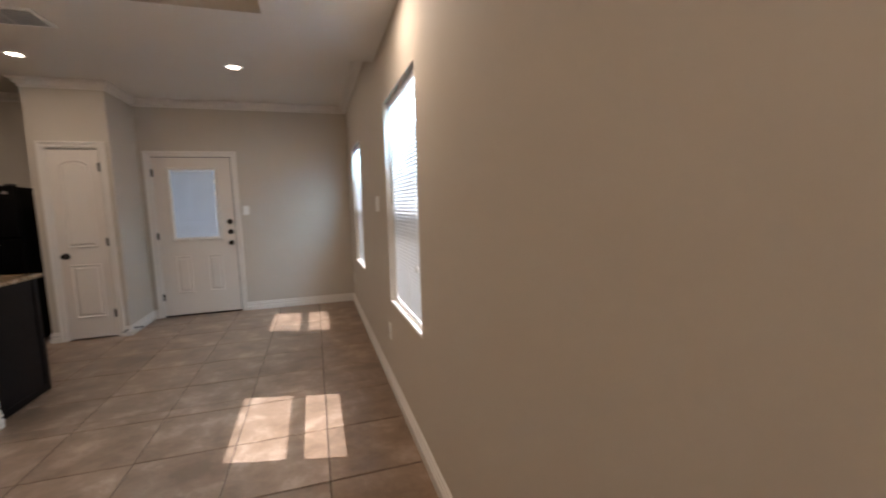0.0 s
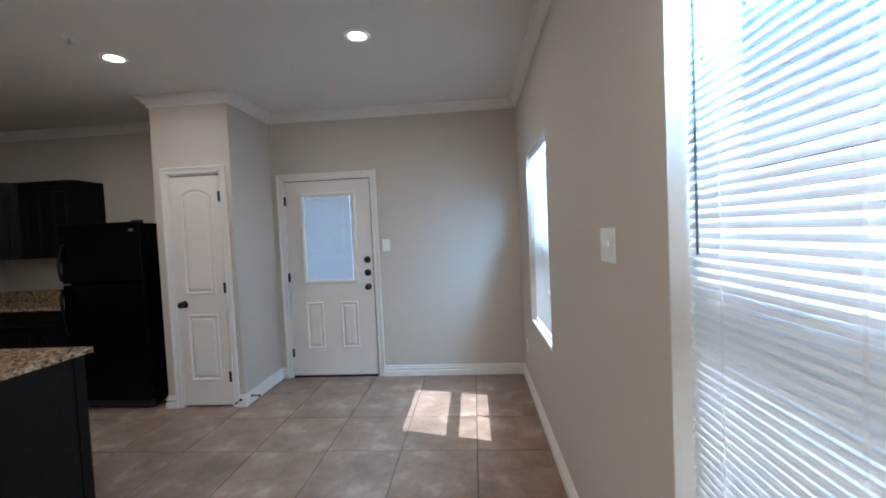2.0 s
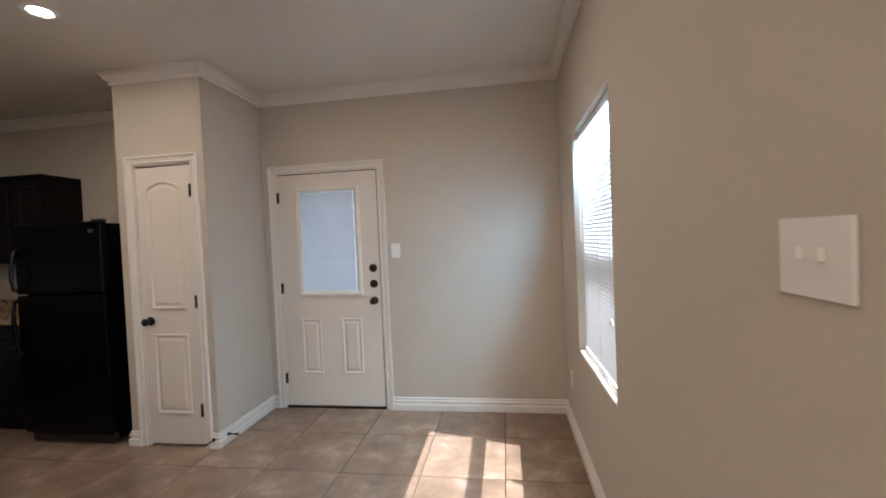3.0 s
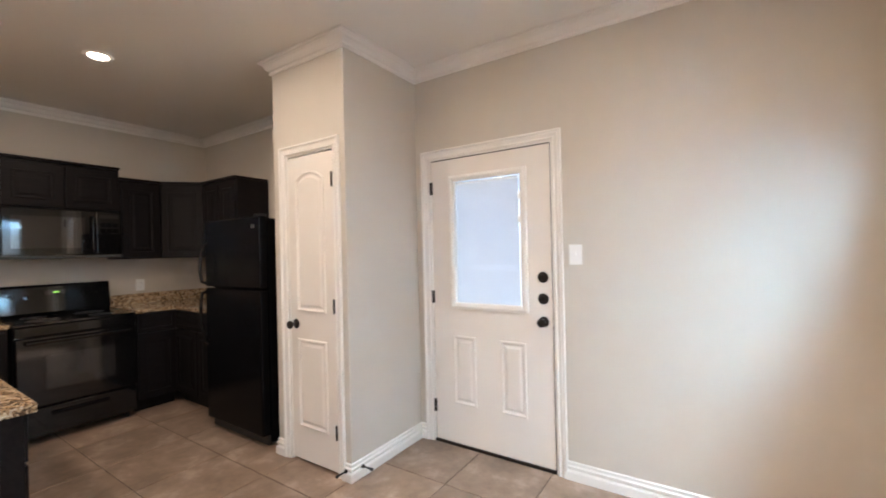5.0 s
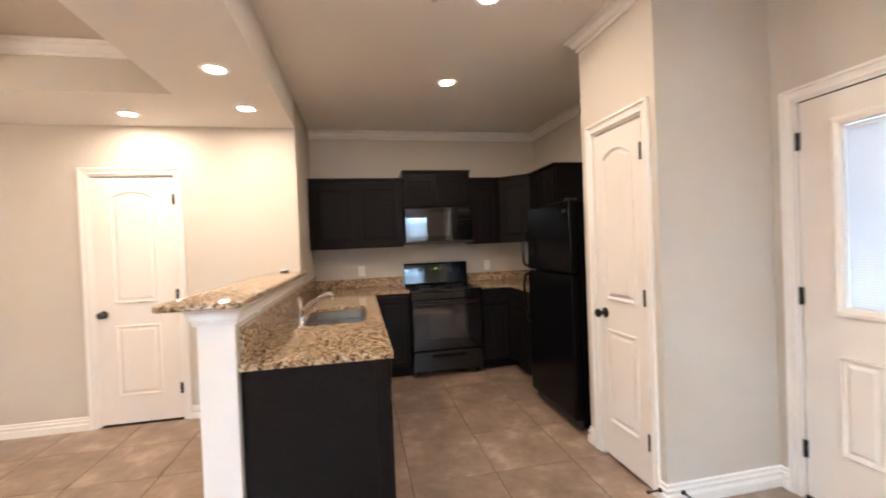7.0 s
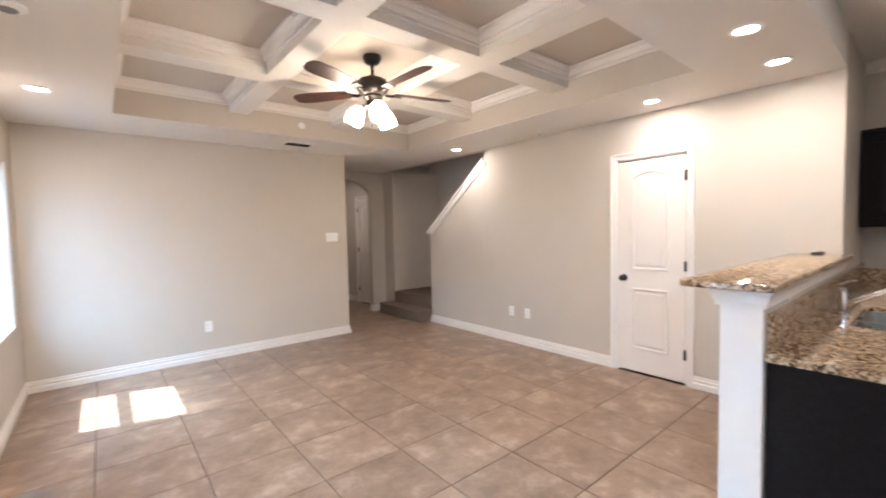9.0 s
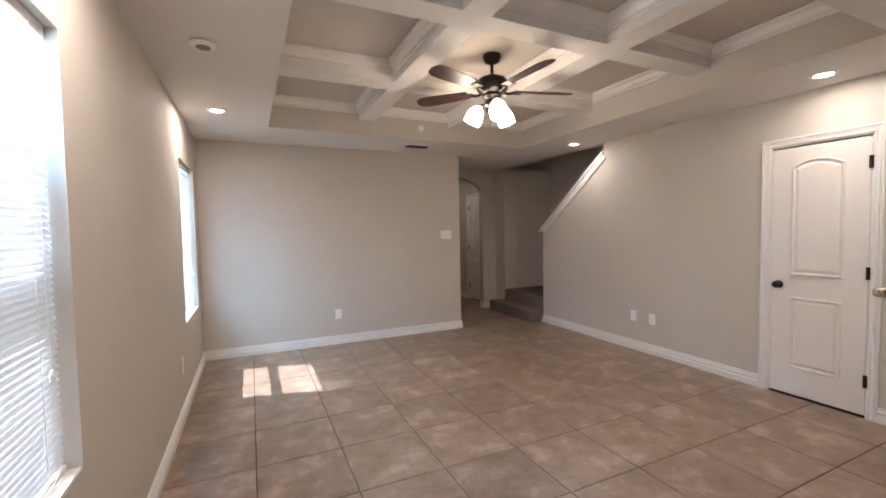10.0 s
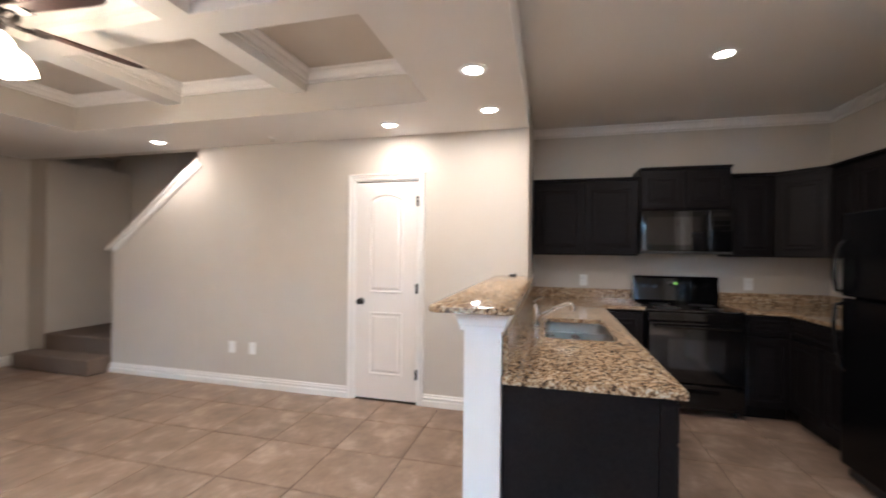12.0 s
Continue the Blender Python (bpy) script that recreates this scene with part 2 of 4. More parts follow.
def lathe(bm, prof, n=24, m=Matrix()):
    """Turns (radius, height) points round z."""
    rings = []
    for r, h in prof:
        if r < 1e-6:
            rings.append([bm.verts.new(m @ Vector((0, 0, h)))] * n)
        else:
            rings.append([bm.verts.new(m @ Vector((r * math.cos(2 * math.pi * i / n), r * math.sin(2 * math.pi * i / n), h))) for i in range(n)])
    for a, b in zip(rings, rings[1:]):
        for i in range(n):
            f = []
            for v in (a[i], a[(i + 1) % n], b[(i + 1) % n], b[i]):
                if v not in f:
                    f.append(v)
            if len(f) > 2:
                bm.faces.new(f)
    for r in (rings[0], rings[-1]):
        if len(set(r)) > 2:
            bm.faces.new(r)
    return bm


def loft(bm, loops, cap_first=False, cap_last=True):
    rings = [[bm.verts.new(p) for p in lp] for lp in loops]
    n = len(rings[0])
    for a, b in zip(rings, rings[1:]):
        for i in range(n):
            bm.faces.new([a[i], a[(i + 1) % n], b[(i + 1) % n], b[i]])
    if cap_first:
        bm.faces.new(rings[0])
    if cap_last:
        bm.faces.new(rings[-1])
    return bm


def tube(bm, pts, r, n=10):
    pts = [Vector(p) for p in pts]
    loops, up = [], Vector((0.31, 0.17, 0.93)).normalized()
    for i, p in enumerate(pts):
        d = (pts[min(i + 1, len(pts) - 1)] - pts[max(i - 1, 0)]).normalized()
        a = d.cross(up).normalized()
        b = d.cross(a)
        loops.append([p + r * (a * math.cos(2 * math.pi * k / n) + b * math.sin(2 * math.pi * k / n)) for k in range(n)])
    return loft(bm, loops, True, True)


def rrect(x0, x1, y0, y1, r, z, n=5):
    out = []
    for cx, cy, a in ((x1 - r, y1 - r, 0), (x0 + r, y1 - r, 90), (x0 + r, y0 + r, 180), (x1 - r, y0 + r, 270)):
        for k in range(n + 1):
            t = radians(a + 90 * k / n)
            out.append((cx + r * math.cos(t), cy + r * math.sin(t), z))
    return out


# ---- structure: walls ----
WINS = [(2.13, 3.03), (4.61, 5.51), (-1.10, -0.20)]
WZ0, WZ1 = 0.665, 2.05
WT = 0.15
wall("wall_east", "x", XE, XE + WT, YS - 1.8, YN + WT, 0, 3.0, [(a, b, WZ0, WZ1) for a, b in WINS])
BD = (-1.743, -0.820)       # back door opening
PD = (-2.425, -1.957)       # pantry door opening
CD = (1.807, 2.443)         # closet door opening
wall("wall_north", "y", YN, YN + WT, XK - 0.12, XE - 0.002, 0, 3.0, [(BD[0], BD[1], -1, 2.045)])
wall("wall_pantry_front", "y", YP, YP + 0.11, XP0, XP1 - 0.11, 0, ZK, [(PD[0], PD[1], -1, 2.045)])
wall("wall_pantry_nook", "x", XP1 - 0.11, XP1, YP, YN, 0, ZK)
wall("wall_pantry_kitchen", "x", XP0, XP0 + 0.09, YP + 0.11, YN, 0, ZK)
wall("wall_kitchen_back", "x", XK - 0.12, XK, YK - 0.14, YN, 0, 3.0)
wall("wall_kitchen_return", "y", YK - 0.14, YK, XK, XC - 0.11, 0, ZK)
wall("wall_south", "y", YS - 0.12, YS, -2.556, XE - 0.002, 0, ZL + 0.2)

# the wall beside the stairs: solid up to a sloping top
ST0, ST1, SZ0, SZ1 = -1.165, 0.0, 1.40, 2.315
wall("wall_stair", "x", XC - 0.11, XC, ST1, YK, 0, ZK, [(CD[0], CD[1], -1, 2.045)])
bm = bmesh.new()
us = [(ST0, 0), (ST1 - 0.001, 0), (ST1 - 0.001, SZ1 - 0.002), (ST0, SZ0)]
loft(bm, [[(x, y, z) for y, z in us] for x in (XC - 0.11, XC)], True, True)
tagged(mesh_ob("wall_stair_slope", bm, WALL), "greige painted wall rising in a slope beside the stairs", "wall", kind="structure")

# stair cap trim along the slope
bm = bmesh.new()
sl = math.atan2(SZ1 - SZ0, ST1 - ST0)
ln = math.hypot(SZ1 - SZ0, ST1 - ST0)
box(bm, -0.085, 0.085, -0.07, ln + 0.012, -0.002, 0.026, 0.005)
box(bm, 0.056, 0.070, -0.01, ln, -0.075, -0.003, 0.004)
bm.transform(pose(XC - 0.055, ST0, SZ0, math.degrees(sl), 0, 0))
tagged(mesh_ob("trim_stair_cap", bm, TRIM), "white painted wooden cap along the stair wall", "trim", kind="structure")

# hall behind the living room
HA = -2.55
bm = bmesh.new()
a0, a1, spring, rad = -3.60, -2.66, 2.0, 0.47
arch = [(a0, 0), (a0, spring)] + [((a0 + a1) / 2 - rad * math.cos(radians(k * 10)), spring + 0.30 * math.sin(radians(k * 10))) for k in range(1, 18)] + [(a1, spring), (a1, 0)]
HT = ZL + 0.2
strips = [[(XC - 1.3, 0), (a0, 0), (a0, HT), (XC - 1.3, HT)], [(a1, 0), (-2.5, 0), (-2.5, HT), (a1, HT)]]
strips += [[p, q, (q[0], HT), (p[0], HT)] for p, q in zip(arch[1:-1], arch[2:-1])]
for st in strips:
    loft(bm, [[(x, y, z) for x, z in st] for y in (HA - 0.12, HA)], True, True)
bmesh.ops.remove_doubles(bm, verts=bm.verts, dist=0.0005)
tagged(mesh_ob("wall_hall_arch", bm, WALL), "greige wall with an arched opening into the hall", "wall", kind="structure")
wall("wall_hall_east", "x", -2.556, -2.45, HA, YS - 0.12, 0, ZL + 0.2)
HD = (-3.56, -2.86)
wall("wall_hall_west", "x", -3.98, -3.87, -4.4, HA - 0.12, 0, ZL + 0.2, [(HD[0], HD[1], -1, 2.045)])
wall("wall_hall_end", "y", -4.5, -4.4, -3.98, -2.45, 0, ZL + 0.2)
wall("wall_hall_far_east", "x", -2.62, -2.5, -4.4, HA - 0.12, 0, ZL + 0.2)
wall("wall_stairwell_west", "x", XC - 1.15, XC - 1.05, HA, YK - 0.14, 0, 5.0)
wall("wall_stairwell_south", "y", HA + 0.002, -2.25, XC - 1.05, XC - 0.035, 0, ZL - 0.002)
wall("wall_stairwell_south_upper", "y", HA, HA + 0.1, XC - 1.05, XC - 0.11, ZL + 0.2, 5.0)
wall("wall_stairwell_upper", "x", XC - 0.11, XC, HA, YK - 0.14, ZK + 0.12, 5.0)
wall("wall_stairwell_header", "x", XC - 0.11, XC - 0.001, HA, ST1 - 0.001, ZL + 0.002, ZK + 0.118)
wall("wall_stairwell_north", "y", YK - 0.14, YK, XC - 1.15, XC, ZK + 0.121, 5.0)
wall("wall_closet_inside", "x", XC - 0.60, XC - 0.5, CD[0] - 0.3, CD[1] + 0.3, 0, 2.3)
wall("wall_hall_room", "x", -4.6, -4.5, -3.8, -2.75, 0, 2.6)


# ---- structure: ceilings ----
def ceiling(name, bm, label, paint=None):
    return tagged(mesh_ob(name, bm, paint or CEIL), label, "ceiling", kind="structure")


TX0, TX1, TY0, TY1 = -3.06, -0.055, -0.605, 2.755
hole = lambda x, y: not (TX0 < x < TX1 and TY0 < y < TY1)
ceiling("ceiling_living", slab([XC, TX0, TX1, XE], [YS, TY0, TY1, YK], hole, ZL, ZT + 0.1, lambda u, v, w: (u, v, w)), "painted living room ceiling with a recessed tray")
tray = bpy.data.objects["ceiling_living"].data
tray.materials.append(WALL)
for f in tray.polygons:
    if abs(f.normal.z) < 0.5 and TX0 - 0.01 < f.center.x < TX1 + 0.01 and TY0 - 0.01 < f.center.y < TY1 + 0.01:
        f.material_index = 1
ceiling("ceiling_tray", bx(TX0, TX1, TY0, TY1, ZT, ZT + 0.1), "flat greige top of the coffered tray", WALL)
ceiling("ceiling_kitchen", bx(XK, XE, YK, YN, ZK, ZK + 0.12), "painted kitchen ceiling higher than the living room")
ceiling("ceiling_hall", slab([-3.98, XC, -2.45], [-4.4, HA, YS], lambda x, y: x > XC or y < HA, ZL, ZL + 0.15, lambda u, v, w: (u, v, w)), "painted hall ceiling")
ceiling("ceiling_stairwell", bx(XC - 1.15, XC, HA, YK, 5.0, 5.1), "painted stairwell ceiling")

# coffer beams and their mouldings
BX = [(-1.122, -0.945), (-2.195, -2.0)]
BY = [(0.412, 0.592), (1.595, 1.775)]
ZB = 2.60
us = sorted([TX0, TX1, *[v for b in BX for v in b]])
vs = sorted([TY0, TY1, *[v for b in BY for v in b]])
inb = lambda x, y: any(a < x < b for a, b in BX) or any(a < y < b for a, b in BY)
tagged(mesh_ob("trim_coffer_beams", slab(us, vs, inb, ZB, ZT - 0.002, lambda u, v, w: (u, v, w)), CEIL), "painted box beams crossing the tray ceiling", "beam", kind="structure")
CROWN = [(0.0, -0.088), (0.013, -0.088), (0.014, -0.072), (0.008, -0.069), (0.009, -0.064), (0.022, -0.060), (0.034, -0.046), (0.042, -0.028), (0.056, -0.021), (0.054, -0.016), (0.066, -0.014), (0.068, 0.0)]
xs = [TX0, BX[1][0], BX[1][1], BX[0][0], BX[0][1], TX1]
ys = [TY0, BY[0][0], BY[0][1], BY[1][0], BY[1][1], TY1]
for i in (0, 2, 4):
    for j in (0, 2, 4):
        bm = bmesh.new()
        sweep(bm, [(xs[i], ys[j]), (xs[i + 1], ys[j]), (xs[i + 1], ys[j + 1]), (xs[i], ys[j + 1])], [(d, ZT - 0.001 + h) for d, h in CROWN], True)
        tagged(mesh_ob("trim_coffer_moulding", bm, TRIM), "white crown moulding round a ceiling coffer", "trim", kind="structure")
bm = bmesh.new()
sweep(bm, [(XE, YK), (XE, YN), (XP1, YN), (XP1, YP), (XP0, YP), (XP0, YN), (XK, YN), (XK, YK)], [(d, ZK - 0.001 + h) for d, h in CROWN])
tagged(mesh_ob("trim_crown", bm, TRIM), "white crown moulding round the kitchen ceiling", "trim", kind="structure")

# ---- structure: baseboards ----
BASE = [(0.0, 0.0), (0.019, 0.0), (0.019, 0.046), (0.015, 0.052), (0.006, 0.056), (0.006, 0.063), (0.015, 0.068), (0.016, 0.080), (0.008, 0.085), (0.007, 0.096), (0.010, 0.102), (0.0, 0.108)]
for pts in ([(-2.556, -1.55), (-2.556, YS), (XE, YS), (XE, YN), (BD[1] + 0.055, YN)],
            [(BD[0] - 0.05, YN), (XP1, YN), (XP1, YP), (PD[1] + 0.055, YP)],
            [(PD[0] - 0.055, YP), (XP0, YP), (XP0, YP + 0.25)],
            [(-1.85, YK), (-1.85, YK - 0.14), (XC, YK - 0.14), (XC, CD[1] + 0.055)],
            [(XC, CD[0] - 0.055), (XC, ST0), (XC - 0.11, ST0)],
            [(a0, HA - 0.1), (a0, HA), (-3.9, HA)][::-1],
            [(-3.87, HD[1] + 0.4), (-3.87, HD[1] + 0.055)],
            [(-3.87, HD[0] - 0.055), (-3.87, -4.4), (-2.62, -4.4)]):
    bm = bmesh.new()
    sweep(bm, pts, [(d, h + 0.001) for d, h in BASE])
    tagged(mesh_ob("baseboard", bm, TRIM), "white moulded baseboard along the wall", "baseboard", kind="structure")


# ---- doors ----
def outline(x0, x1, z0, z1, rise=0.0):
    pts = [(x0, z0), (x1, z0), (x1, z1 - rise)]
    if rise:
        pts += [(x1 + (x0 - x1) * k / 8, z1 - rise + rise * math.sin(math.pi * k / 8) ** 0.8) for k in range(1, 8)]
    return pts + [(x0, z1 - rise)]


MOULD = [(0.0, 0.0), (0.002, -0.010), (0.010, -0.013), (0.018, -0.004), (0.021, -0.0006), (0.030, -0.0006), (0.046, -0.011)]


def panel(bm, pts, y=0.0, prof=None):
    """A raised field with its moulding on a door's face at depth y; the face looks along -y."""
    rings = sweep(bm, pts, prof or MOULD, True, lambda x, z, h: (x, y + h, z))
    bm.faces.new([r[-1] for r in rings])


def casing(w, h, parent, width=0.057, depth=0.018):
    bm = bmesh.new()
    pr = [(0.0, 0.0), (0.0, -0.009), (0.005, -0.013), (0.011, -0.013), (0.014, -0.007), (0.018, -0.007), (0.036, -0.013), (0.039, -0.009), (0.043, -0.020), (width - 0.004, -0.021), (width, -0.017), (width, 0.0)]
    sweep(bm, [(0, 0.0), (0, h), (w, h), (w, 0.0)], pr, False, lambda x, z, d: (x, d, z))
    return part("casing", bm, TRIM, parent)


def jamb(w, h, parent, deep=0.11):
    bm = bmesh.new()
    box(bm, 0, 0.012, 0.002, deep, 0, h)
    box(bm, w - 0.012, w, 0.002, deep, 0, h)
    box(bm, 0.012, w - 0.012, 0.002, deep, h - 0.012, h)
    part("jamb", bm, TRIM, parent)


def knob(parent, x, z, y=0.0, r=0.027):
    bm = bmesh.new()
    lathe(bm, [(0, 0), (0.032, 0), (0.033, 0.004), (0.024, 0.008), (0.012, 0.012), (0.011, 0.03), (0.020, 0.036), (r, 0.047), (r, 0.056), (0.018, 0.066), (0, 0.068)], 20, pose(x, y, z, 90))
    return part("door_knob", bm, BRONZE, parent, "dark bronze round door knob", True)


def hinge(parent, x, z, y=-0.008):
    bm = bmesh.new()
    lathe(bm, [(0, 0), (0.007, 0), (0.007, 0.09), (0, 0.09)], 10, pose(x, y, z - 0.045))
    box(bm, x - 0.014, x + 0.014, y + 0.003, y + 0.007, z - 0.045, z + 0.045)
    part("hinge", bm, HINGE, parent, "dark metal hinge")


def panel_door(name, m, w, h, hinge_left, label):
    """A two-panel interior door, arched above, in an opening w wide; x along the wall, front towards -y."""
    d = thing(name, m, label, "door", kind="structure")
    bm = bx(0.015, w - 0.015, 0.004, 0.039, 0.018, h - 0.024, bev=0.002)
    sx = 0.15 * w / 0.62 if w > 0.55 else 0.095
    panel(bm, outline(sx, w - sx, 1.0, 1.92, 0.055), 0.004)
    panel(bm, outline(sx, w - sx, 0.24, 0.82), 0.004)
    part("slab", bm, DOORP, d)
    casing(w, h, d)
    jamb(w, h, d)
    kx = w - 0.075 if hinge_left else 0.075
    knob(d, kx, 0.915, 0.003)
    for z in (0.27, 1.05, 1.84):
        hinge(d, 0.012 if hinge_left else w - 0.012, z)
    return d


panel_door("door_2", pose(PD[0], YP, 0), PD[1] - PD[0], 2.045, False, "closed narrow white two-panel pantry door with bronze knob")
panel_door("door_3", pose(XC, CD[0], 0, 0, 0, 90), CD[1] - CD[0], 2.045, False, "closed white two-panel closet door with bronze knob")
panel_door("door_4", pose(-3.87, HD[0], 0, 0, 0, 90), HD[1] - HD[0], 2.045, True, "closed white two-panel door in the hall")

# back door with a half lite
w = BD[1] - BD[0]
bd = thing("door_1", pose(BD[0], YN, 0), "closed white exterior door with a blind behind its glass", "door", kind="structure")
gx0, gx1, gz0, gz1 = 0.203, 0.716, 1.005, 1.873
solid = lambda x, z: not (gx0 < x < gx1 and gz0 < z < gz1)
bm = slab([0.02, gx0, gx1, w - 0.02], [0.02, gz0, gz1, 2.025], solid, 0.010, 0.052, lambda u, v, q: (u, q, v))
for x0, x1 in ((0.181, 0.361), (0.546, 0.726)):
    panel(bm, outline(x0, x1, 0.30, 0.78), 0.010)
part("slab", bm, DOORP, bd)
bm = bmesh.new()
sweep(bm, [(gx0, gz0), (gx1, gz0), (gx1, gz1), (gx0, gz1)], [(-0.035, 0.010), (-0.033, -0.004), (-0.015, -0.010), (0.004, -0.004), (0.010, 0.004), (0.010, 0.02)], True, lambda x, z, h: (x, h, z))
part("lite_frame", bm, TRIM, bd, "white frame round the door glass")
for yy in (0.018, 0.046):
    g = part("glass_pane", bx(gx0 - 0.005, gx1 + 0.005, yy, yy + 0.003, gz0 - 0.005, gz1 + 0.005), GLASS, bd)
    g.visible_shadow = False
sl_me = None
zz = gz0 + 0.012
while zz < gz1 - 0.03:
    if sl_me is None:
        b_ = bx(gx0 + 0.012, gx1 - 0.03, -0.0065, 0.0065, -0.0005, 0.0005)
        b_.transform(pose(0, 0, 0, -62))
        s = part("blind_slat", b_, DBLIND, bd, "thin bluish-white slat between the panes")
        sl_me = s.data
    else:
        s = new("blind_slat", sl_me)
        s.parent = bd
    s.location = (0, 0.034, zz)
    zz += 0.0125
part("blind_rail", bx(gx0 + 0.012, gx1 - 0.03, 0.027, 0.041, gz1 - 0.032, gz1 - 0.012), VINYL, bd)
bm = bx(gx1 - 0.02, gx1 - 0.006, 0.024, 0.030, gz0 + 0.02, gz1 - 0.02)
part("slider_track", bm, mat("grey_track", (0.3, 0.31, 0.33), 0.5), bd)
for z in (1.55, 1.70):
    part("slider", bx(gx1 - 0.024, gx1 - 0.001, 0.000, 0.016, z, z + 0.045, bev=0.003), PLAST, bd)
for z in (1.202, 1.069):
    bm = lathe(bmesh.new(), [(0, 0), (0.034, 0), (0.035, 0.006), (0.029, 0.014), (0.020, 0.016), (0.018, 0.022), (0, 0.023)], 22, pose(0.848, 0.010, z, 90))
    part("deadbolt", bm, BRONZE, bd, "dark bronze round deadbolt", True)
knob(bd, 0.848, 0.926, 0.010)
casing(w, 2.045, bd)
jamb(w, 2.045, bd, 0.15)
part("threshold", bx(0.012, w - 0.012, 0.0, 0.15, 0.001, 0.018, bev=0.004), HINGE, bd, "dark metal door threshold")
part("weatherstrip", bx(w - 0.0205, w - 0.012, 0.012, 0.05, 0.02, 2.03), DARKP, bd)
part("weatherstrip", bx(0.02, w - 0.02, 0.012, 0.05, 2.0252, 2.033), DARKP, bd)
for z in (0.26, 1.047, 1.833):
    hinge(bd, 0.016, z, 0.0)


dl = new("door_daylight", bpy.data.lights.new("door_daylight", "AREA"))
dl.data.shape, dl.data.size, dl.data.size_y = "RECTANGLE", gx1 - gx0, gz1 - gz0
dl.data.energy, dl.data.color = 0.4, (0.55, 0.74, 1.0)
dl.matrix_world = look((BD[0] + (gx0 + gx1) / 2, YN + 0.07, (gz0 + gz1) / 2), (BD[0] + (gx0 + gx1) / 2, YN - 1, (gz0 + gz1) / 2))

# ---- windows and blinds ----
def window(name, ya, yb):
    wd = thing(name, pose(XE, ya, WZ0, 0, 0, 0), "white vinyl sash window set in a drywall recess", "window", kind="structure")
    wy, hz = yb - ya, WZ1 - WZ0
    f0, f1 = 0.085, 0.145
    solid = lambda y, z: y < 0.045 or y > wy - 0.045 or z < 0.045 or z > hz - 0.045 or abs(z - 0.66) < 0.028
    bm = slab([0.003, 0.045, wy - 0.045, wy - 0.003], [0.003, 0.045, 0.632, 0.688, hz - 0.045, hz - 0.003], solid, f0, f1, lambda u, v, q: (q, u, v))
    part("window_frame", bm, VINYL, wd)
    part("meeting_rail", bx(f0 - 0.012, f0 - 0.001, 0.045, wy - 0.045, 0.628, 0.672, bev=0.003), VINYL, wd)
    for z0, z1 in ((0.04, 0.64), (0.68, hz - 0.04)):
        g = part("pane", bx(f0 + 0.025, f0 + 0.029, 0.04, wy - 0.04, z0, z1), GLASS, wd)
        g.visible_shadow = False
    if name == "window_2":
        lb = part("sticker", bx(f0 + 0.0225, f0 + 0.0235, 0.40, 0.445, 0.15, 0.28), mat("white_sticker_paper", (0.8, 0.78, 0.74), 0.6), wd, "white and orange sticker on the glass")
        for k in range(4):
            part("print_bar", bx(f0 + 0.0217, f0 + 0.0222, 0.405, 0.438 - 0.006 * (k % 2), 0.16 + 0.03 * k, 0.176 + 0.03 * k), STICKER, lb)
    part("window_sill", bx(0.002, f0 - 0.002, 0.002, wy - 0.002, 0.001, 0.012, bev=0.003), TRIM, wd, "white painted window sill")
    bl = thing("window_blind", pose(XE, ya, WZ0, 0, 0, 0), "lowered white slatted blind tilted half open in the window", "blind", "window blinds")
    part("headrail", bx(0.028, 0.066, 0.012, wy - 0.012, hz - 0.045, hz - 0.004, bev=0.003), VINYL, bl)
    me, z = None, 0.055
    while z < hz - 0.055:
        if me is None:
            bm = bmesh.new()
            prof = [(-0.0125, 0.0), (-0.006, 0.0016), (0.0, 0.0021), (0.006, 0.0016), (0.0125, 0.0)]
            up = [[bm.verts.new((q, yy, h + t)) for q, h in prof] for t in (0, 0.0006) for yy in (0.014, wy - 0.014)]
            for a, b in ((up[0], up[1]), (up[2], up[3])):
                for k in range(4):
                    bm.faces.new([a[k], a[k + 1], b[k + 1], b[k]])
            for k in (0, 4):
                bm.faces.new([up[0][k], up[1][k], up[3][k], up[2][k]])
            bm.transform(pose(0, 0, 0, 0, -57, 0))
            s = part("slat", bm, BLIND, bl)
            me = s.data
        else:
            s = new("slat", me)
            s.parent = bl
        s.location = (0.047, 0, z)
        z += 0.0215
    part("bottom_rail", bx(0.036, 0.058, 0.013, wy - 0.013, 0.022, 0.036, bev=0.003), VINYL, bl)
    for yy in (0.14, wy / 2, wy - 0.14):
        for xx in (0.036, 0.058):
            part("ladder_cord", tube(bmesh.new(), [(xx, yy, 0.036), (xx, yy, hz - 0.045)], 0.0009, 5), PLAST, bl)
    part("tilt_wand", tube(bmesh.new(), [(0.022, wy - 0.08, hz - 0.03), (0.020, wy - 0.085, hz - 0.06), (0.018, wy - 0.09, 0.70)], 0.0026, 8), DARKP if name == "window_1" else PLAST, bl, "slim tilt wand", True)
    bm = lathe(bmesh.new(), [(0, 0), (0.007, 0.002), (0.009, 0.02), (0.005, 0.036), (0, 0.037)], 12, pose(0.016, 0.13, 0.33))
    tube(bm, [(0.018, 0.13, 0.36), (0.022, 0.13, hz - 0.04)], 0.001, 5)
    part("pull_cord", bm, PLAST, bl, "pull cord with a small tassel")


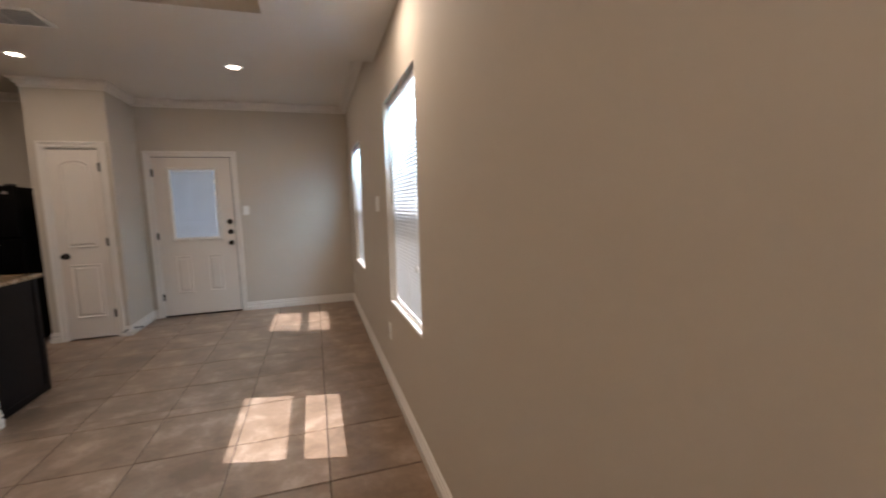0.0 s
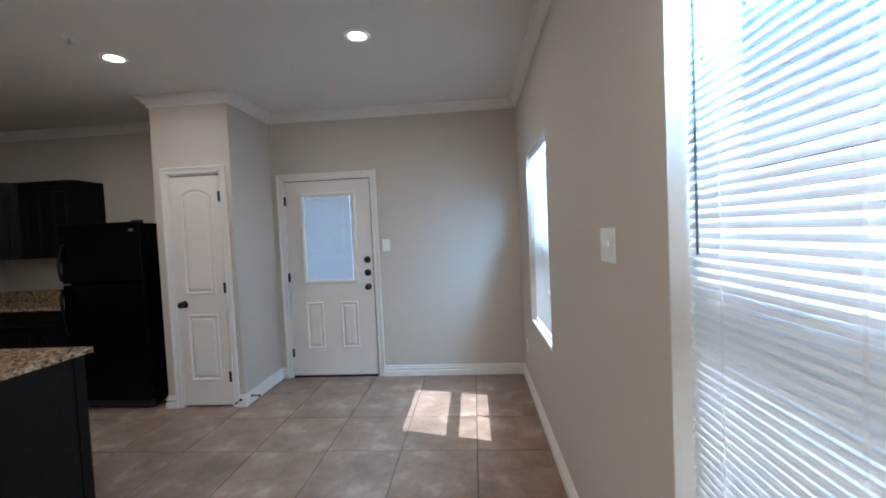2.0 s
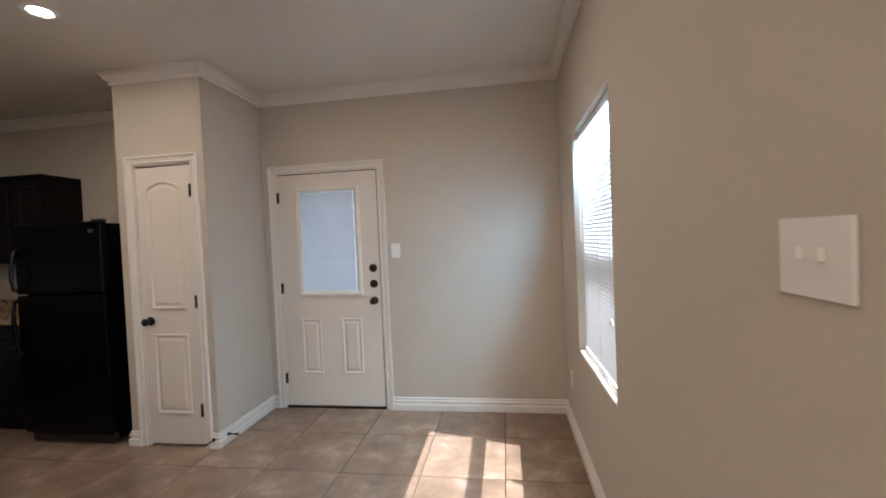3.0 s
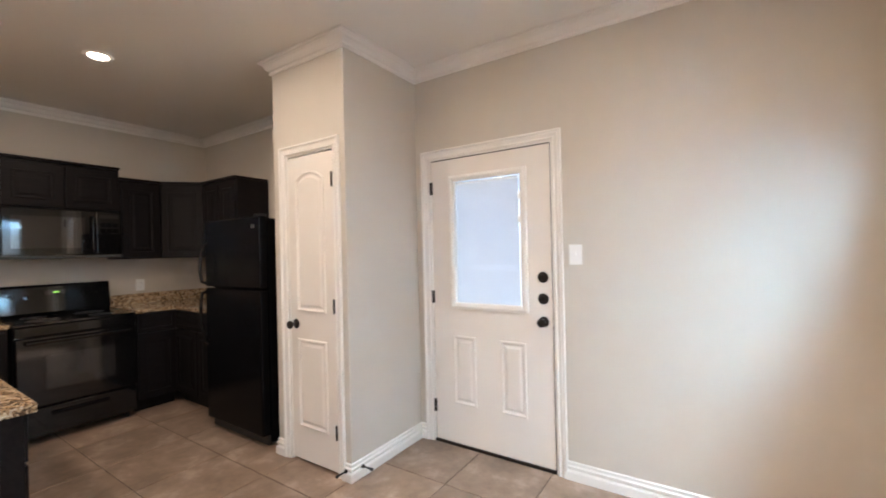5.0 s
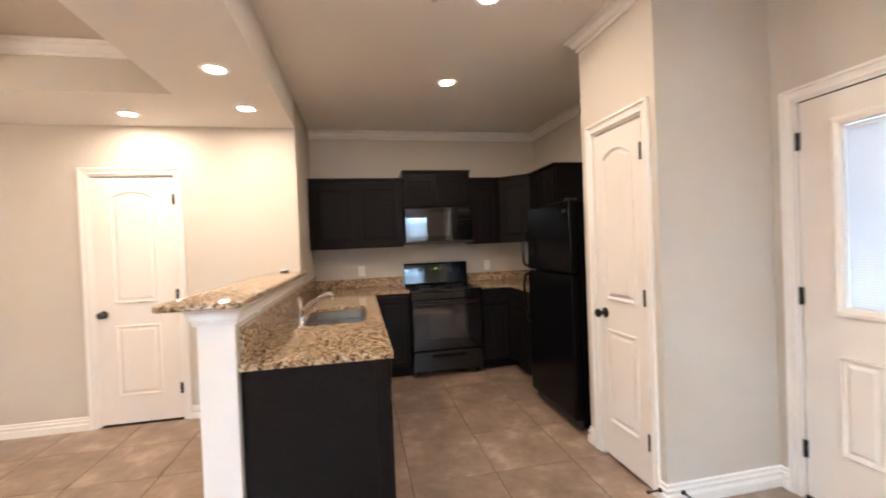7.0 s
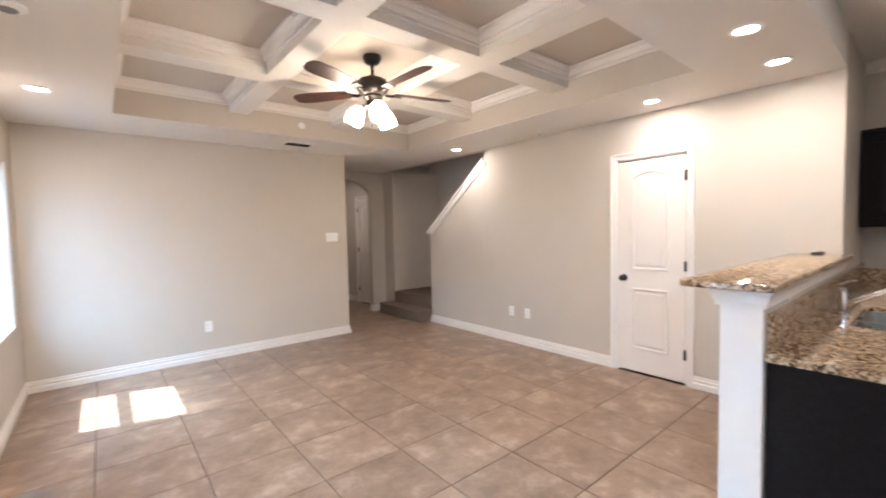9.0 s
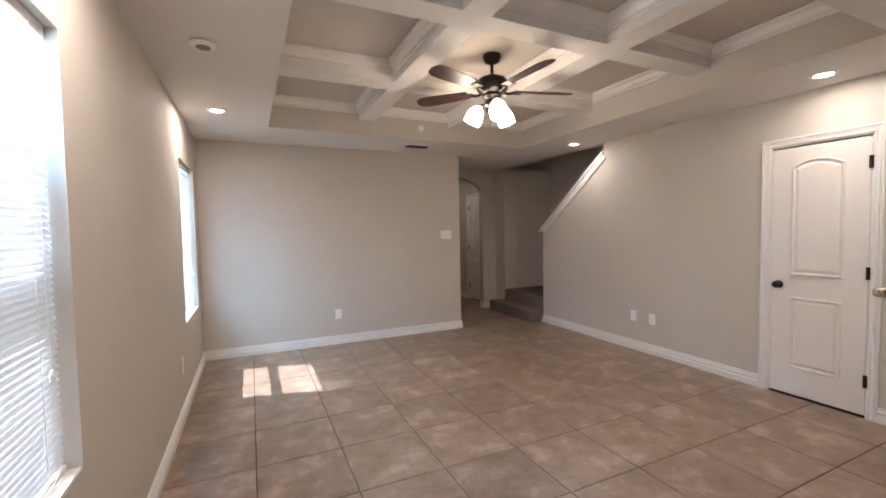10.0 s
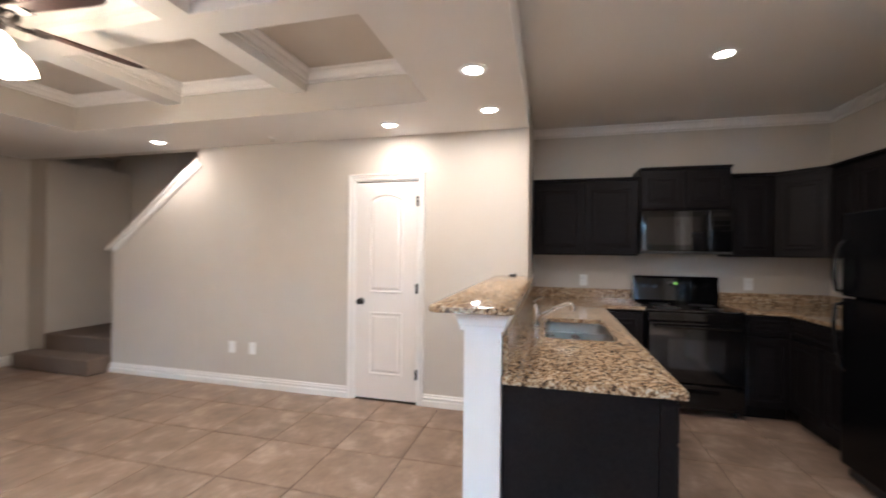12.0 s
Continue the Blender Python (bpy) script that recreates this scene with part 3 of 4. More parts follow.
for i, (a, b) in enumerate(WINS):
    day = new("window_daylight", bpy.data.lights.new("window_daylight", "AREA"))
    day.data.shape, day.data.size, day.data.size_y = "RECTANGLE", WZ1 - WZ0 - 0.1 if i == 2 else 0.16, b - a - 0.1
    day.data.energy, day.data.color = DAY_W, (0.46, 0.76, 1.0)
    zl = (WZ0 + WZ1) / 2 if i == 2 else WZ1 - 0.09
    day.matrix_world = look((XE + 0.12, (a + b) / 2, zl), (XE - 1, (a + b) / 2, zl if i == 2 else zl - 0.85), 90)
    window("window_%d" % (i + 1), a, b)

# ---- pony wall and bar ----
bm = bx(XC, -1.864, YK - 0.14, YK, 0, 1.162)
tagged(mesh_ob("wall_pony", bm, WALL), "low greige wall between living room and kitchen", "wall", kind="structure")
tagged(mesh_ob("trim_pony_end", bx(-1.8635, -1.85, YK - 0.142, YK + 0.002, 0, 1.163, bev=0.003), TRIM), "white painted end board on the low wall", "trim", kind="structure")
bm = bmesh.new()
CAPP = [(0.0, -0.072), (0.014, -0.072), (0.015, -0.058), (0.020, -0.050), (0.026, -0.030), (0.032, -0.018), (0.036, -0.012), (0.036, 0.0), (0.0, 0.0)]
sweep(bm, [(XC, YK), (-1.85, YK), (-1.85, YK - 0.14), (XC, YK - 0.14)][::1], [(d, 1.163 + h) for d, h in CAPP])
tagged(mesh_ob("trim_bar", bm, TRIM), "white moulding under the bar top", "trim", kind="structure")

# granite bar top
bm = bmesh.new()
lo = rrect(XC + 0.004, -1.755, 3.150, 3.462, 0.03, 1.164)
mid = rrect(XC + 0.002, -1.75, 3.145, 3.467, 0.034, 1.168)
hi = rrect(XC + 0.002, -1.75, 3.145, 3.467, 0.034, 1.187)
top = rrect(XC + 0.006, -1.756, 3.151, 3.461, 0.03, 1.192)
loft(bm, [lo, mid, hi, top], True, True)
tagged(mesh_ob("bar_top", bm, GRANITE, True), "speckled brown granite bar top on the low wall", "bar top")

# ---- kitchen: cabinets ----
def cab_door(parent, x0, x1, z0, z1, name="door"):
    bm = bx(x0, x1, -0.020, -0.001, z0, z1, bev=0.003)
    e = 0.055 if min(x1 - x0, z1 - z0) > 0.2 else 0.03
    panel(bm, outline(x0 + e, x1 - e, z0 + e, z1 - e), -0.020, [(0.0, 0.0), (0.003, -0.005), (0.012, -0.006), (0.020, -0.001), (0.030, -0.0006), (0.046, -0.005)])
    return part(name, bm, CAB, parent)


def base_cabinet(m, w, label, doors=1, drawer=True, d=0.585, sunk=False):
    c = thing("base_cabinet", m, label, "cabinet", "kitchen base cabinets")
    bm = bx(0.0005, w - 0.0005, 0, d, 0.10, 0.62 if sunk else 0.882)
    if sunk:
        box(bm, 0.0005, w - 0.0005, 0, 0.018, 0.6205, 0.882)
        box(bm, 0.0005, w - 0.0005, d - 0.018, d, 0.6205, 0.882)
        box(bm, 0.0005, 0.018, 0.0185, d - 0.0185, 0.6205, 0.882)
        box(bm, w - 0.018, w - 0.0005, 0.0185, d - 0.0185, 0.6205, 0.882)
    box(bm, 0.0005, w - 0.0005, 0.06, d, 0.0, 0.1)
    part("body", bm, CAB, c)
    top = 0.71 if drawer else 0.87
    for k in range(doors):
        cab_door(c, 0.012 + k * (w - 0.01) / doors, (k + 1) * (w - 0.01) / doors - 0.002, 0.115, top - 0.012)
    if drawer:
        cab_door(c, 0.012, w - 0.012, top, 0.872, "drawer_front")
    return c


def wall_cabinet(m, w, h, label, doors=2, d=0.32):
    c = thing("wall_cabinet", m, label, "cabinet", "kitchen wall cabinets")
    part("body", bx(0.0005, w - 0.0005, 0, d, 0, h), CAB, c)
    for k in range(doors):
        cab_door(c, 0.012 + k * (w - 0.012) / doors, (k + 1) * (w - 0.012) / doors, 0.012, h - 0.03)
    bm = bmesh.new()
    box(bm, -0.004, w + 0.004, -0.030, d, h + 0.0005, h + 0.022, 0.005)
    part("top_moulding", bm, CAB, c)
    return c


XF = XK + 0.60              # base cabinet fronts on the back wall
wall_cabinet(pose(XK + 0.325, YK + 0.012, 1.366, 0, 0, 90), 0.99, 0.735, "dark espresso wall cabinet with two raised-panel doors")
wall_cabinet(pose(XK + 0.355, 4.415, 1.80, 0, 0, 90), 0.765, 0.38, "short dark espresso wall cabinet over the microwave", 2, 0.35)
wall_cabinet(pose(XK + 0.325, 5.19, 1.366, 0, 0, 90), 0.335, 0.735, "narrow dark espresso wall cabinet beside the corner", 1)
# diagonal corner cabinet
cc = thing("wall_cabinet", pose(XK + 0.325, 5.530, 1.366, 0, 0, 46), "dark espresso corner wall cabinet set diagonally", "cabinet", "kitchen wall cabinets")
bm = bmesh.new()
inv = pose(XK + 0.325, 5.530, 1.366, 0, 0, 46).inverted()
plan = [(XK + 0.325, 5.530), (XK + 0.602, 5.806), (XK + 0.602, YN - 0.002), (XK + 0.002, YN - 0.002), (XK + 0.002, 5.530)]
lo = [inv @ Vector((x, y, 1.366)) for x, y in plan]
loft(bm, [lo, [p + Vector((0, 0, 0.735)) for p in lo]], True, True)
part("body", bm, CAB, cc)
cab_door(cc, 0.012, 0.379, 0.012, 0.705)
bm = bmesh.new()
loft(bm, [[p + Vector((0, -0.015, 0.7352)) for p in lo], [p + Vector((0, -0.015, 0.757)) for p in lo]], True, True)
part("top_moulding", bm, CAB, cc)
wall_cabinet(pose(-4.290, YN - 0.325, 1.366), 0.60, 0.735, "dark espresso wall cabinet beside the refrigerator", 2)

base_cabinet(pose(XF, 4.035, 0, 0, 0, 90), 0.375, "narrow dark espresso base cabinet beside the range", 1, False, 0.59)
base_cabinet(pose(XF, 5.20, 0, 0, 0, 90), 0.33, "dark espresso base cabinet between range and corner", 1, True, 0.59)
base_cabinet(pose(-4.305, 5.535, 0), 0.84, "dark espresso base cabinet in the kitchen corner", 2, True, 0.59)
base_cabinet(pose(-1.912, 4.025, 0, 0, 0, 180), 0.60, "dark espresso base cabinet ending the peninsula with a plain side panel", 1, True, 0.58)
base_cabinet(pose(-2.514, 4.025, 0, 0, 0, 180), 0.90, "dark espresso base cabinet under the sink", 2, False, 0.58, True)
base_cabinet(pose(-3.416, 4.025, 0, 0, 0, 180), 0.88, "dark espresso base cabinet of the peninsula", 1, True, 0.58)
ep = thing("end_panel", pose(-1.898, 0, 0), "dark espresso end panel of the kitchen peninsula", "panel")
part("board", bx(-0.013, 0.0, YK + 0.004, 4.030, 0.0, 0.882, bev=0.002), CAB, ep)
part("corner_stile", bx(0.0004, 0.007, 3.972, 4.0305, 0.0, 0.882, bev=0.002), CAB, ep)
part("toe_strip", bx(0.0004, 0.007, YK + 0.006, 3.9715, 0.0, 0.055, bev=0.002), CAB, ep)

# ---- countertops ----
SX0, SX1, SY0, SY1 = -3.38, -2.66, 3.56, 3.955
bm = slab([XK + 0.003, XK + 0.63, SX0, SX1, -1.865], [YK + 0.003, SY0, SY1, 4.056, 4.412],
          lambda x, y: not (SX0 < x < SX1 and SY0 < y < SY1) and (y < 4.056 or x < XK + 0.63), 0.885, 0.914, lambda u, v, q: (u, v, q))
for sx, dx in ((SX0, 1), (SX1, -1)):
    for sy, dy in ((SY0, 1), (SY1, -1)):
        rc = 0.055
        arc = [(sx + dx * rc * (1 - math.cos(radians(a))), sy + dy * rc * (1 - math.sin(radians(a)))) for a in range(0, 91, 15)]
        loft(bm, [[(x, y, z) for x, y in [(sx - dx * 0.0004, sy - dy * 0.0004)] + arc] for z in (0.8853, 0.9137)], True, True)
bmesh.ops.bevel(bm, geom=[e for e in bm.edges if e.calc_face_angle(0) > 1.0 and not (SX0 - 0.01 < e.verts[0].co.x < SX1 + 0.01 and SY0 - 0.01 < e.verts[0].co.y < SY1 + 0.01)], offset=0.005, segments=2, affect="EDGES")
tagged(mesh_ob("countertop", bm, GRANITE), "polished brown speckled granite countertop with a sink cut-out", "countertop")
bm = slab([XK + 0.003, XK + 0.63, -3.47], [5.193, 5.505, YN - 0.003], lambda x, y: x < XK + 0.63 or y > 5.505, 0.885, 0.914, lambda u, v, q: (u, v, q))
tagged(mesh_ob("countertop", bm, GRANITE), "polished brown speckled granite countertop beside the range", "countertop")
for a, lab in (((XK + 0.024, -1.905, YK + 0.003, YK + 0.023, 0.9145, 1.064), "granite splash against the low wall"),
               ((XK + 0.003, XK + 0.023, YK + 0.003, 4.412, 0.9145, 1.016), "granite splash on the back wall"),
               ((XK + 0.003, XK + 0.023, 5.193, YN - 0.003, 0.9145, 1.016), "granite splash in the corner"),
               ((XK + 0.024, -3.47, YN - 0.023, YN - 0.003, 0.9145, 1.016), "granite splash behind the corner counter")):
    tagged(mesh_ob("backsplash", bx(*a, bev=0.003), GRANITE), "brown speckled " + lab, "backsplash")

# ---- sink and faucet ----
sk = thing("sink", pose(0, 0, 0.884), "double-bowl undermount stainless steel sink", "sink")
bm = slab([SX0 - 0.02, SX0 + 0.008, -3.032, -3.005, SX1 - 0.008, SX1 + 0.02], [SY0 - 0.02, SY0 + 0.008, SY1 - 0.008, SY1 + 0.02],
          lambda x, y: not (SY0 + 0.008 < y < SY1 - 0.008 and (SX0 + 0.008 < x < -3.032 or -3.005 < x < SX1 - 0.008)), -0.004, -0.001, lambda u, v, q: (u, v, q))
part("rim", bm, STEEL, sk)
for x0, x1 in ((SX0 + 0.004, -3.030), (-3.007, SX1 - 0.004)):
    y0, y1 = SY0 + 0.004, SY1 - 0.004
    loops = [rrect(x0, x1, y0, y1, 0.05, -0.003), rrect(x0 + 0.006, x1 - 0.006, y0 + 0.006, y1 - 0.006, 0.05, -0.14),
             rrect(x0 + 0.014, x1 - 0.014, y0 + 0.014, y1 - 0.014, 0.05, -0.165), rrect(x0 + 0.04, x1 - 0.04, y0 + 0.04, y1 - 0.04, 0.04, -0.175)]
    part("bowl", loft(bmesh.new(), loops), STEEL, sk, smooth=True)
    part("drain", lathe(bmesh.new(), [(0, 0), (0.042, 0), (0.04, 0.004), (0.02, 0.002), (0, 0.002)], 20, pose((x0 + x1) / 2, (y0 + y1) / 2, -0.1745)), CHROME, sk, smooth=True)
fx, fy = -3.02, 3.505
fc = thing("faucet", pose(fx, fy, 0.9145), "chrome single-lever kitchen faucet behind the sink", "faucet")
bm = lathe(bmesh.new(), [(0, 0), (0.03, 0), (0.03, 0.006), (0.024, 0.012), (0.023, 0.10), (0.021, 0.125), (0.012, 0.14), (0, 0.142)], 24)
part("base", bm, CHROME, fc, smooth=True)
part("spout", tube(bmesh.new(), [(0, 0.008, 0.045), (0.008, 0.05, 0.078), (0.019, 0.10, 0.108), (0.030, 0.15, 0.136), (0.038, 0.19, 0.154), (0.044, 0.215, 0.156), (0.046, 0.226, 0.142)], 0.013, 14), CHROME, fc, smooth=True)
part("lever", tube(bmesh.new(), [(0, 0, 0.138), (-0.005, -0.012, 0.155), (0.01, 0.02, 0.178), (0.02, 0.05, 0.186)], 0.007, 10), CHROME, fc, smooth=True)
part("aerator", lathe(bmesh.new(), [(0, 0), (0.015, 0), (0.016, 0.03), (0, 0.031)], 16, pose(0.046, 0.226, 0.112)), CHROME, fc, smooth=True)

# ---- range ----
RX = -4.225
rg = thing("range", pose(RX, 4.42, 0, 0, 0, 90), "black electric range with glass oven door and back panel", "range")
part("body", bx(0.003, 0.760, 0.03, 0.655, 0.05, 0.885, bev=0.003), BLACK, rg)
part("cooktop", bx(0.0, 0.763, 0.012, 0.60, 0.8855, 0.905, bev=0.006), BGLASS, rg, "glossy black glass cooktop")
bm = bmesh.new()
loft(bm, [[(x, 0.655, z) for z in ()] or [(x, y, z) for y, z in ((0.60, 0.886), (0.575, 0.93), (0.60, 1.145), (0.612, 1.165), (0.66, 1.165), (0.66, 0.886))] for x in (0.004, 0.759)], True, True)
part("control_panel", bm, BLACK, rg, "raised black control panel")
part("display", bx(0.30, 0.46, 0.5825, 0.60, 1.075, 1.115), BGLASS, rg)
for k in range(3):
    part("clock_digit", bx(0.362 + k * 0.013, 0.369 + k * 0.013, 0.5810, 0.5820, 1.090, 1.101), LED, rg, "lit green clock digit")
for x in (0.09, 0.19, 0.57, 0.67):
    part("control_knob", lathe(bmesh.new(), [(0, 0), (0.022, 0), (0.020, 0.018), (0, 0.02)], 18, pose(x, 0.594, 1.065, 83)), BLACK, rg, smooth=True)
for x, y, r in ((0.2, 0.17, 0.1), (0.56, 0.17, 0.08), (0.2, 0.44, 0.08), (0.56, 0.44, 0.1)):
    bm = bmesh.new()
    lathe(bm, [(r - 0.003, 0), (r, 0), (r, 0.0006), (r - 0.003, 0.0006)], 36, pose(x, y, 0.9053))
    part("burner_ring", bm, mat("grey_burner_print", (0.03, 0.03, 0.03), 0.3), rg)
od = part("oven_door", bx(0.010, 0.753, -0.012, 0.029, 0.285, 0.800, bev=0.008), BLACK, rg)
part("oven_window", bx(0.17, 0.60, -0.0145, -0.0125, 0.40, 0.66, bev=0.0008), mat("grey_oven_window", (0.018, 0.018, 0.019), 0.08, spec=0.8), od, "dark reflective oven window")
bm = tube(bmesh.new(), [(0.06, -0.045, 0.765), (0.703, -0.045, 0.765)], 0.013, 14)
for x in (0.075, 0.688):
    box(bm, x - 0.012, x + 0.012, -0.045, -0.012, 0.753, 0.777, 0.003)
part("oven_handle", bm, BLACK, od, "black bar handle", True)
part("front_rail", bx(0.006, 0.757, -0.005, 0.029, 0.810, 0.882, bev=0.006), BLACK, rg)
dw = part("drawer", bx(0.010, 0.753, -0.008, 0.029, 0.065, 0.272, bev=0.008), BLACK, rg)
part("drawer_handle", bx(0.20, 0.56, -0.022, -0.008, 0.205, 0.232, bev=0.006), BLACKT, dw)
for x in (0.05, 0.71):
    for y in (0.08, 0.6):
        part("foot", lathe(bmesh.new(), [(0, 0), (0.02, 0), (0.016, 0.05), (0, 0.05)], 12, pose(x, y, 0.0)), DARKP, rg)

# ---- microwave ----
mw = thing("microwave", pose(XK + 0.40, 4.418, 1.385, 0, 0, 90), "black over-the-range microwave with a glossy window", "microwave")
part("body", bx(0.002, 0.757, 0.022, 0.398, 0.0, 0.412, bev=0.003), BLACK, mw)
md = part("door", bx(0.002, 0.575, -0.004, 0.021, 0.03, 0.405, bev=0.006), BLACK, mw)
part("window", bx(0.05, 0.50, -0.0062, -0.0042, 0.085, 0.345, bev=0.0008), BGLASS, md, "glossy dark microwave window")
bm = tube(bmesh.new(), [(0.548, -0.008, 0.06), (0.548, -0.034, 0.08), (0.548, -0.036, 0.2), (0.548, -0.034, 0.34), (0.548, -0.008, 0.36)], 0.009, 12)
part("handle", bm, BLACK, md, smooth=True)
cp = part("control_panel", bx(0.579, 0.757, -0.004, 0.021, 0.03, 0.405, bev=0.006), BLACK, mw)
part("display", bx(0.60, 0.735, -0.0058, -0.0042, 0.345, 0.378), BGLASS, cp)
for r in range(5):
    for k in range(3):
        part("button", bx(0.603 + k * 0.046, 0.642 + k * 0.046, -0.0062, -0.0042, 0.07 + r * 0.05, 0.106 + r * 0.05, bev=0.0006), BLACKT, cp)
part("vent_grille", bx(0.002, 0.757, -0.002, 0.021, 0.002, 0.027, bev=0.003), DARKP, mw)

# ---- refrigerator ----
fr = thing("refrigerator", pose(-3.445, 5.385, 0), "black top-freezer refrigerator with curved side handles", "refrigerator")
part("body", bx(0, 0.755, 0.065, 0.72, 0.03, 1.645, bev=0.006), BLACKT, fr)
part("toe_grille", bx(0.01, 0.745, 0.04, 0.064, 0.012, 0.075, bev=0.003), DARKP, fr)
part("freezer_door", bx(0, 0.755, -0.005, 0.058, 1.135, 1.66, bev=0.012), BLACKT, fr)
part("fresh_food_door", bx(0, 0.755, -0.005, 0.058, 0.085, 1.125, bev=0.012), BLACKT, fr)
for pts in ([(0.05, -0.006, 1.16), (0.05, -0.055, 1.175), (0.05, -0.068, 1.26), (0.05, -0.06, 1.38), (0.05, -0.035, 1.46), (0.05, -0.006, 1.48)],
            [(0.05, -0.006, 1.10), (0.05, -0.055, 1.085), (0.05, -0.068, 0.98), (0.05, -0.06, 0.82), (0.05, -0.035, 0.70), (0.05, -0.006, 0.68)]):
    part("handle", tube(bmesh.new(), pts, 0.013, 12), BLACK, fr, "curved glossy black handle", True)
part("badge", bx(0.66, 0.70, -0.0075, -0.0055, 1.575, 1.60), STEEL, fr, "small silver badge")
part("hinge_cover", bx(0.68, 0.745, 0.0, 0.07, 1.6605, 1.675, bev=0.004), DARKP, fr)
for x in (0.06, 0.69):
    part("roller", bx(x - 0.02, x + 0.02, 0.1, 0.16, 0.0, 0.031), DARKP, fr)

# ---- stairs ----
sc = thing("staircase", pose(0, 0, 0), "brown carpeted stairs with a landing and turning flight", "stairs", kind="structure")


def step(x0, x1, y0, y1, z0, z1):
    b_ = bx(x0, x1, y0, y1, z0, z1, bev=0.018, seg=3)
    part("step", b_, CARPET, sc)


step(XC - 0.02, -3.60, -2.36, ST0 - 0.03, 0.001, 0.18)
step(XC - 1.05, XC - 0.02, -2.248, ST0 - 0.012, 0.001, 0.362)
for k in range(9):
    step(XC - 1.05, XC - 0.112, ST0 - 0.01 + 0.26 * k, ST0 + 0.26 * (k + 1) + 0.02, 0.20 + 0.18 * k, 0.542 + 0.18 * k)
bm = bmesh.new()
sweep(bm, [(XC - 0.06, -2.25), (XC - 1.05, -2.25), (XC - 1.05, ST0)][::-1], [(-d, 0.363 + h) for d, h in BASE])
tagged(mesh_ob("baseboard", bm, TRIM), "white baseboard round the stair landing", "baseboard", kind="structure")

# ---- ceiling fan ----
FX, FY = -1.59, 1.03
fan = thing("ceiling_fan", pose(FX, FY, ZT), "dark bronze ceiling fan with walnut blades and lit glass shades", "ceiling fan")
part("canopy", lathe(bmesh.new(), [(0, -0.001), (0.068, -0.001), (0.070, -0.02), (0.055, -0.055), (0.03, -0.068), (0, -0.068)], 28), BRONZE, fan, smooth=True)
part("downrod", lathe(bmesh.new(), [(0, -0.06), (0.012, -0.06), (0.012, -0.16), (0, -0.16)], 14), BRONZE, fan, smooth=True)
part("motor_housing", lathe(bmesh.new(), [(0, -0.15), (0.03, -0.15), (0.06, -0.165), (0.105, -0.185), (0.122, -0.215), (0.122, -0.255), (0.10, -0.285), (0.07, -0.30), (0.075, -0.315), (0.05, -0.34), (0, -0.34)], 32), BRONZE, fan, smooth=True)
lk = part("light_kit", lathe(bmesh.new(), [(0, -0.335), (0.045, -0.335), (0.06, -0.355), (0.06, -0.38), (0.04, -0.40), (0.012, -0.41), (0, -0.41)], 26), BRONZE, fan, smooth=True)
for k in range(5):
    a = 21 + 72 * k
    M = pose(0, 0, -0.272, 0, 0, a)
    br = bmesh.new()
    tube(br, [(0.09, 0, -0.01), (0.13, 0, -0.018), (0.17, 0, -0.008)], 0.012, 8)
    box(br, 0.16, 0.24, -0.045, 0.045, -0.009, -0.004, 0.002)
    br.transform(M)
    part("blade_iron", br, BRONZE, fan)
    out = [(0.20, -0.052), (0.35, -0.062), (0.52, -0.069), (0.60, -0.066), (0.645, -0.045), (0.66, 0.0), (0.645, 0.045), (0.60, 0.066), (0.52, 0.069), (0.35, 0.062), (0.20, 0.052)]
    bl = bmesh.new()
    loft(bl, [[(x, y, -0.003) for x, y in out], [(x, y, 0.003) for x, y in out]], True, True)
    bl.transform(M @ pose(0, 0, 0.0, 12, 0, 0))
    part("blade", bl, BLADE, fan, "dark walnut fan blade")
for k in range(3):
    a = 75 + 120 * k
    M = pose(0.0, 0, -0.375, 0, 0, a)
    arm = tube(bmesh.new(), [(0.04, 0, 0), (0.08, 0, 0.006), (0.105, 0, -0.008)], 0.010, 10)
    arm.transform(M)
    part("lamp_arm", arm, BRONZE, fan, smooth=True)
    sh = lathe(bmesh.new(), [(0.022, 0.0), (0.034, -0.010), (0.052, -0.035), (0.064, -0.070), (0.068, -0.105), (0.064, -0.140), (0.060, -0.140), (0.062, -0.105), (0.048, -0.038), (0.018, -0.006)], 24, M @ pose(0.105, 0, -0.005, 0, -28, 0))
    part("shade", sh, SHADE, fan, "lit frosted glass bell shade", True)
for x, z in ((0.03, -0.53), (-0.02, -0.50)):
    bm = tube(bmesh.new(), [(x, 0.02, -0.395), (x, 0.02, z)], 0.0015, 5)
    lathe(bm, [(0, 0), (0.006, 0.004), (0.005, 0.02), (0, 0.024)], 10, pose(x, 0.02, z - 0.02))
    part("pull_chain", bm, BRONZE, fan)
fl = new("fan_lamp", bpy.data.lights.new("fan_lamp", "POINT"))
fl.data.energy, fl.data.color, fl.data.shadow_soft_size = 2.3, (1.0, 0.82, 0.62), 0.05
fl.location = (FX, FY, ZT - 0.64)

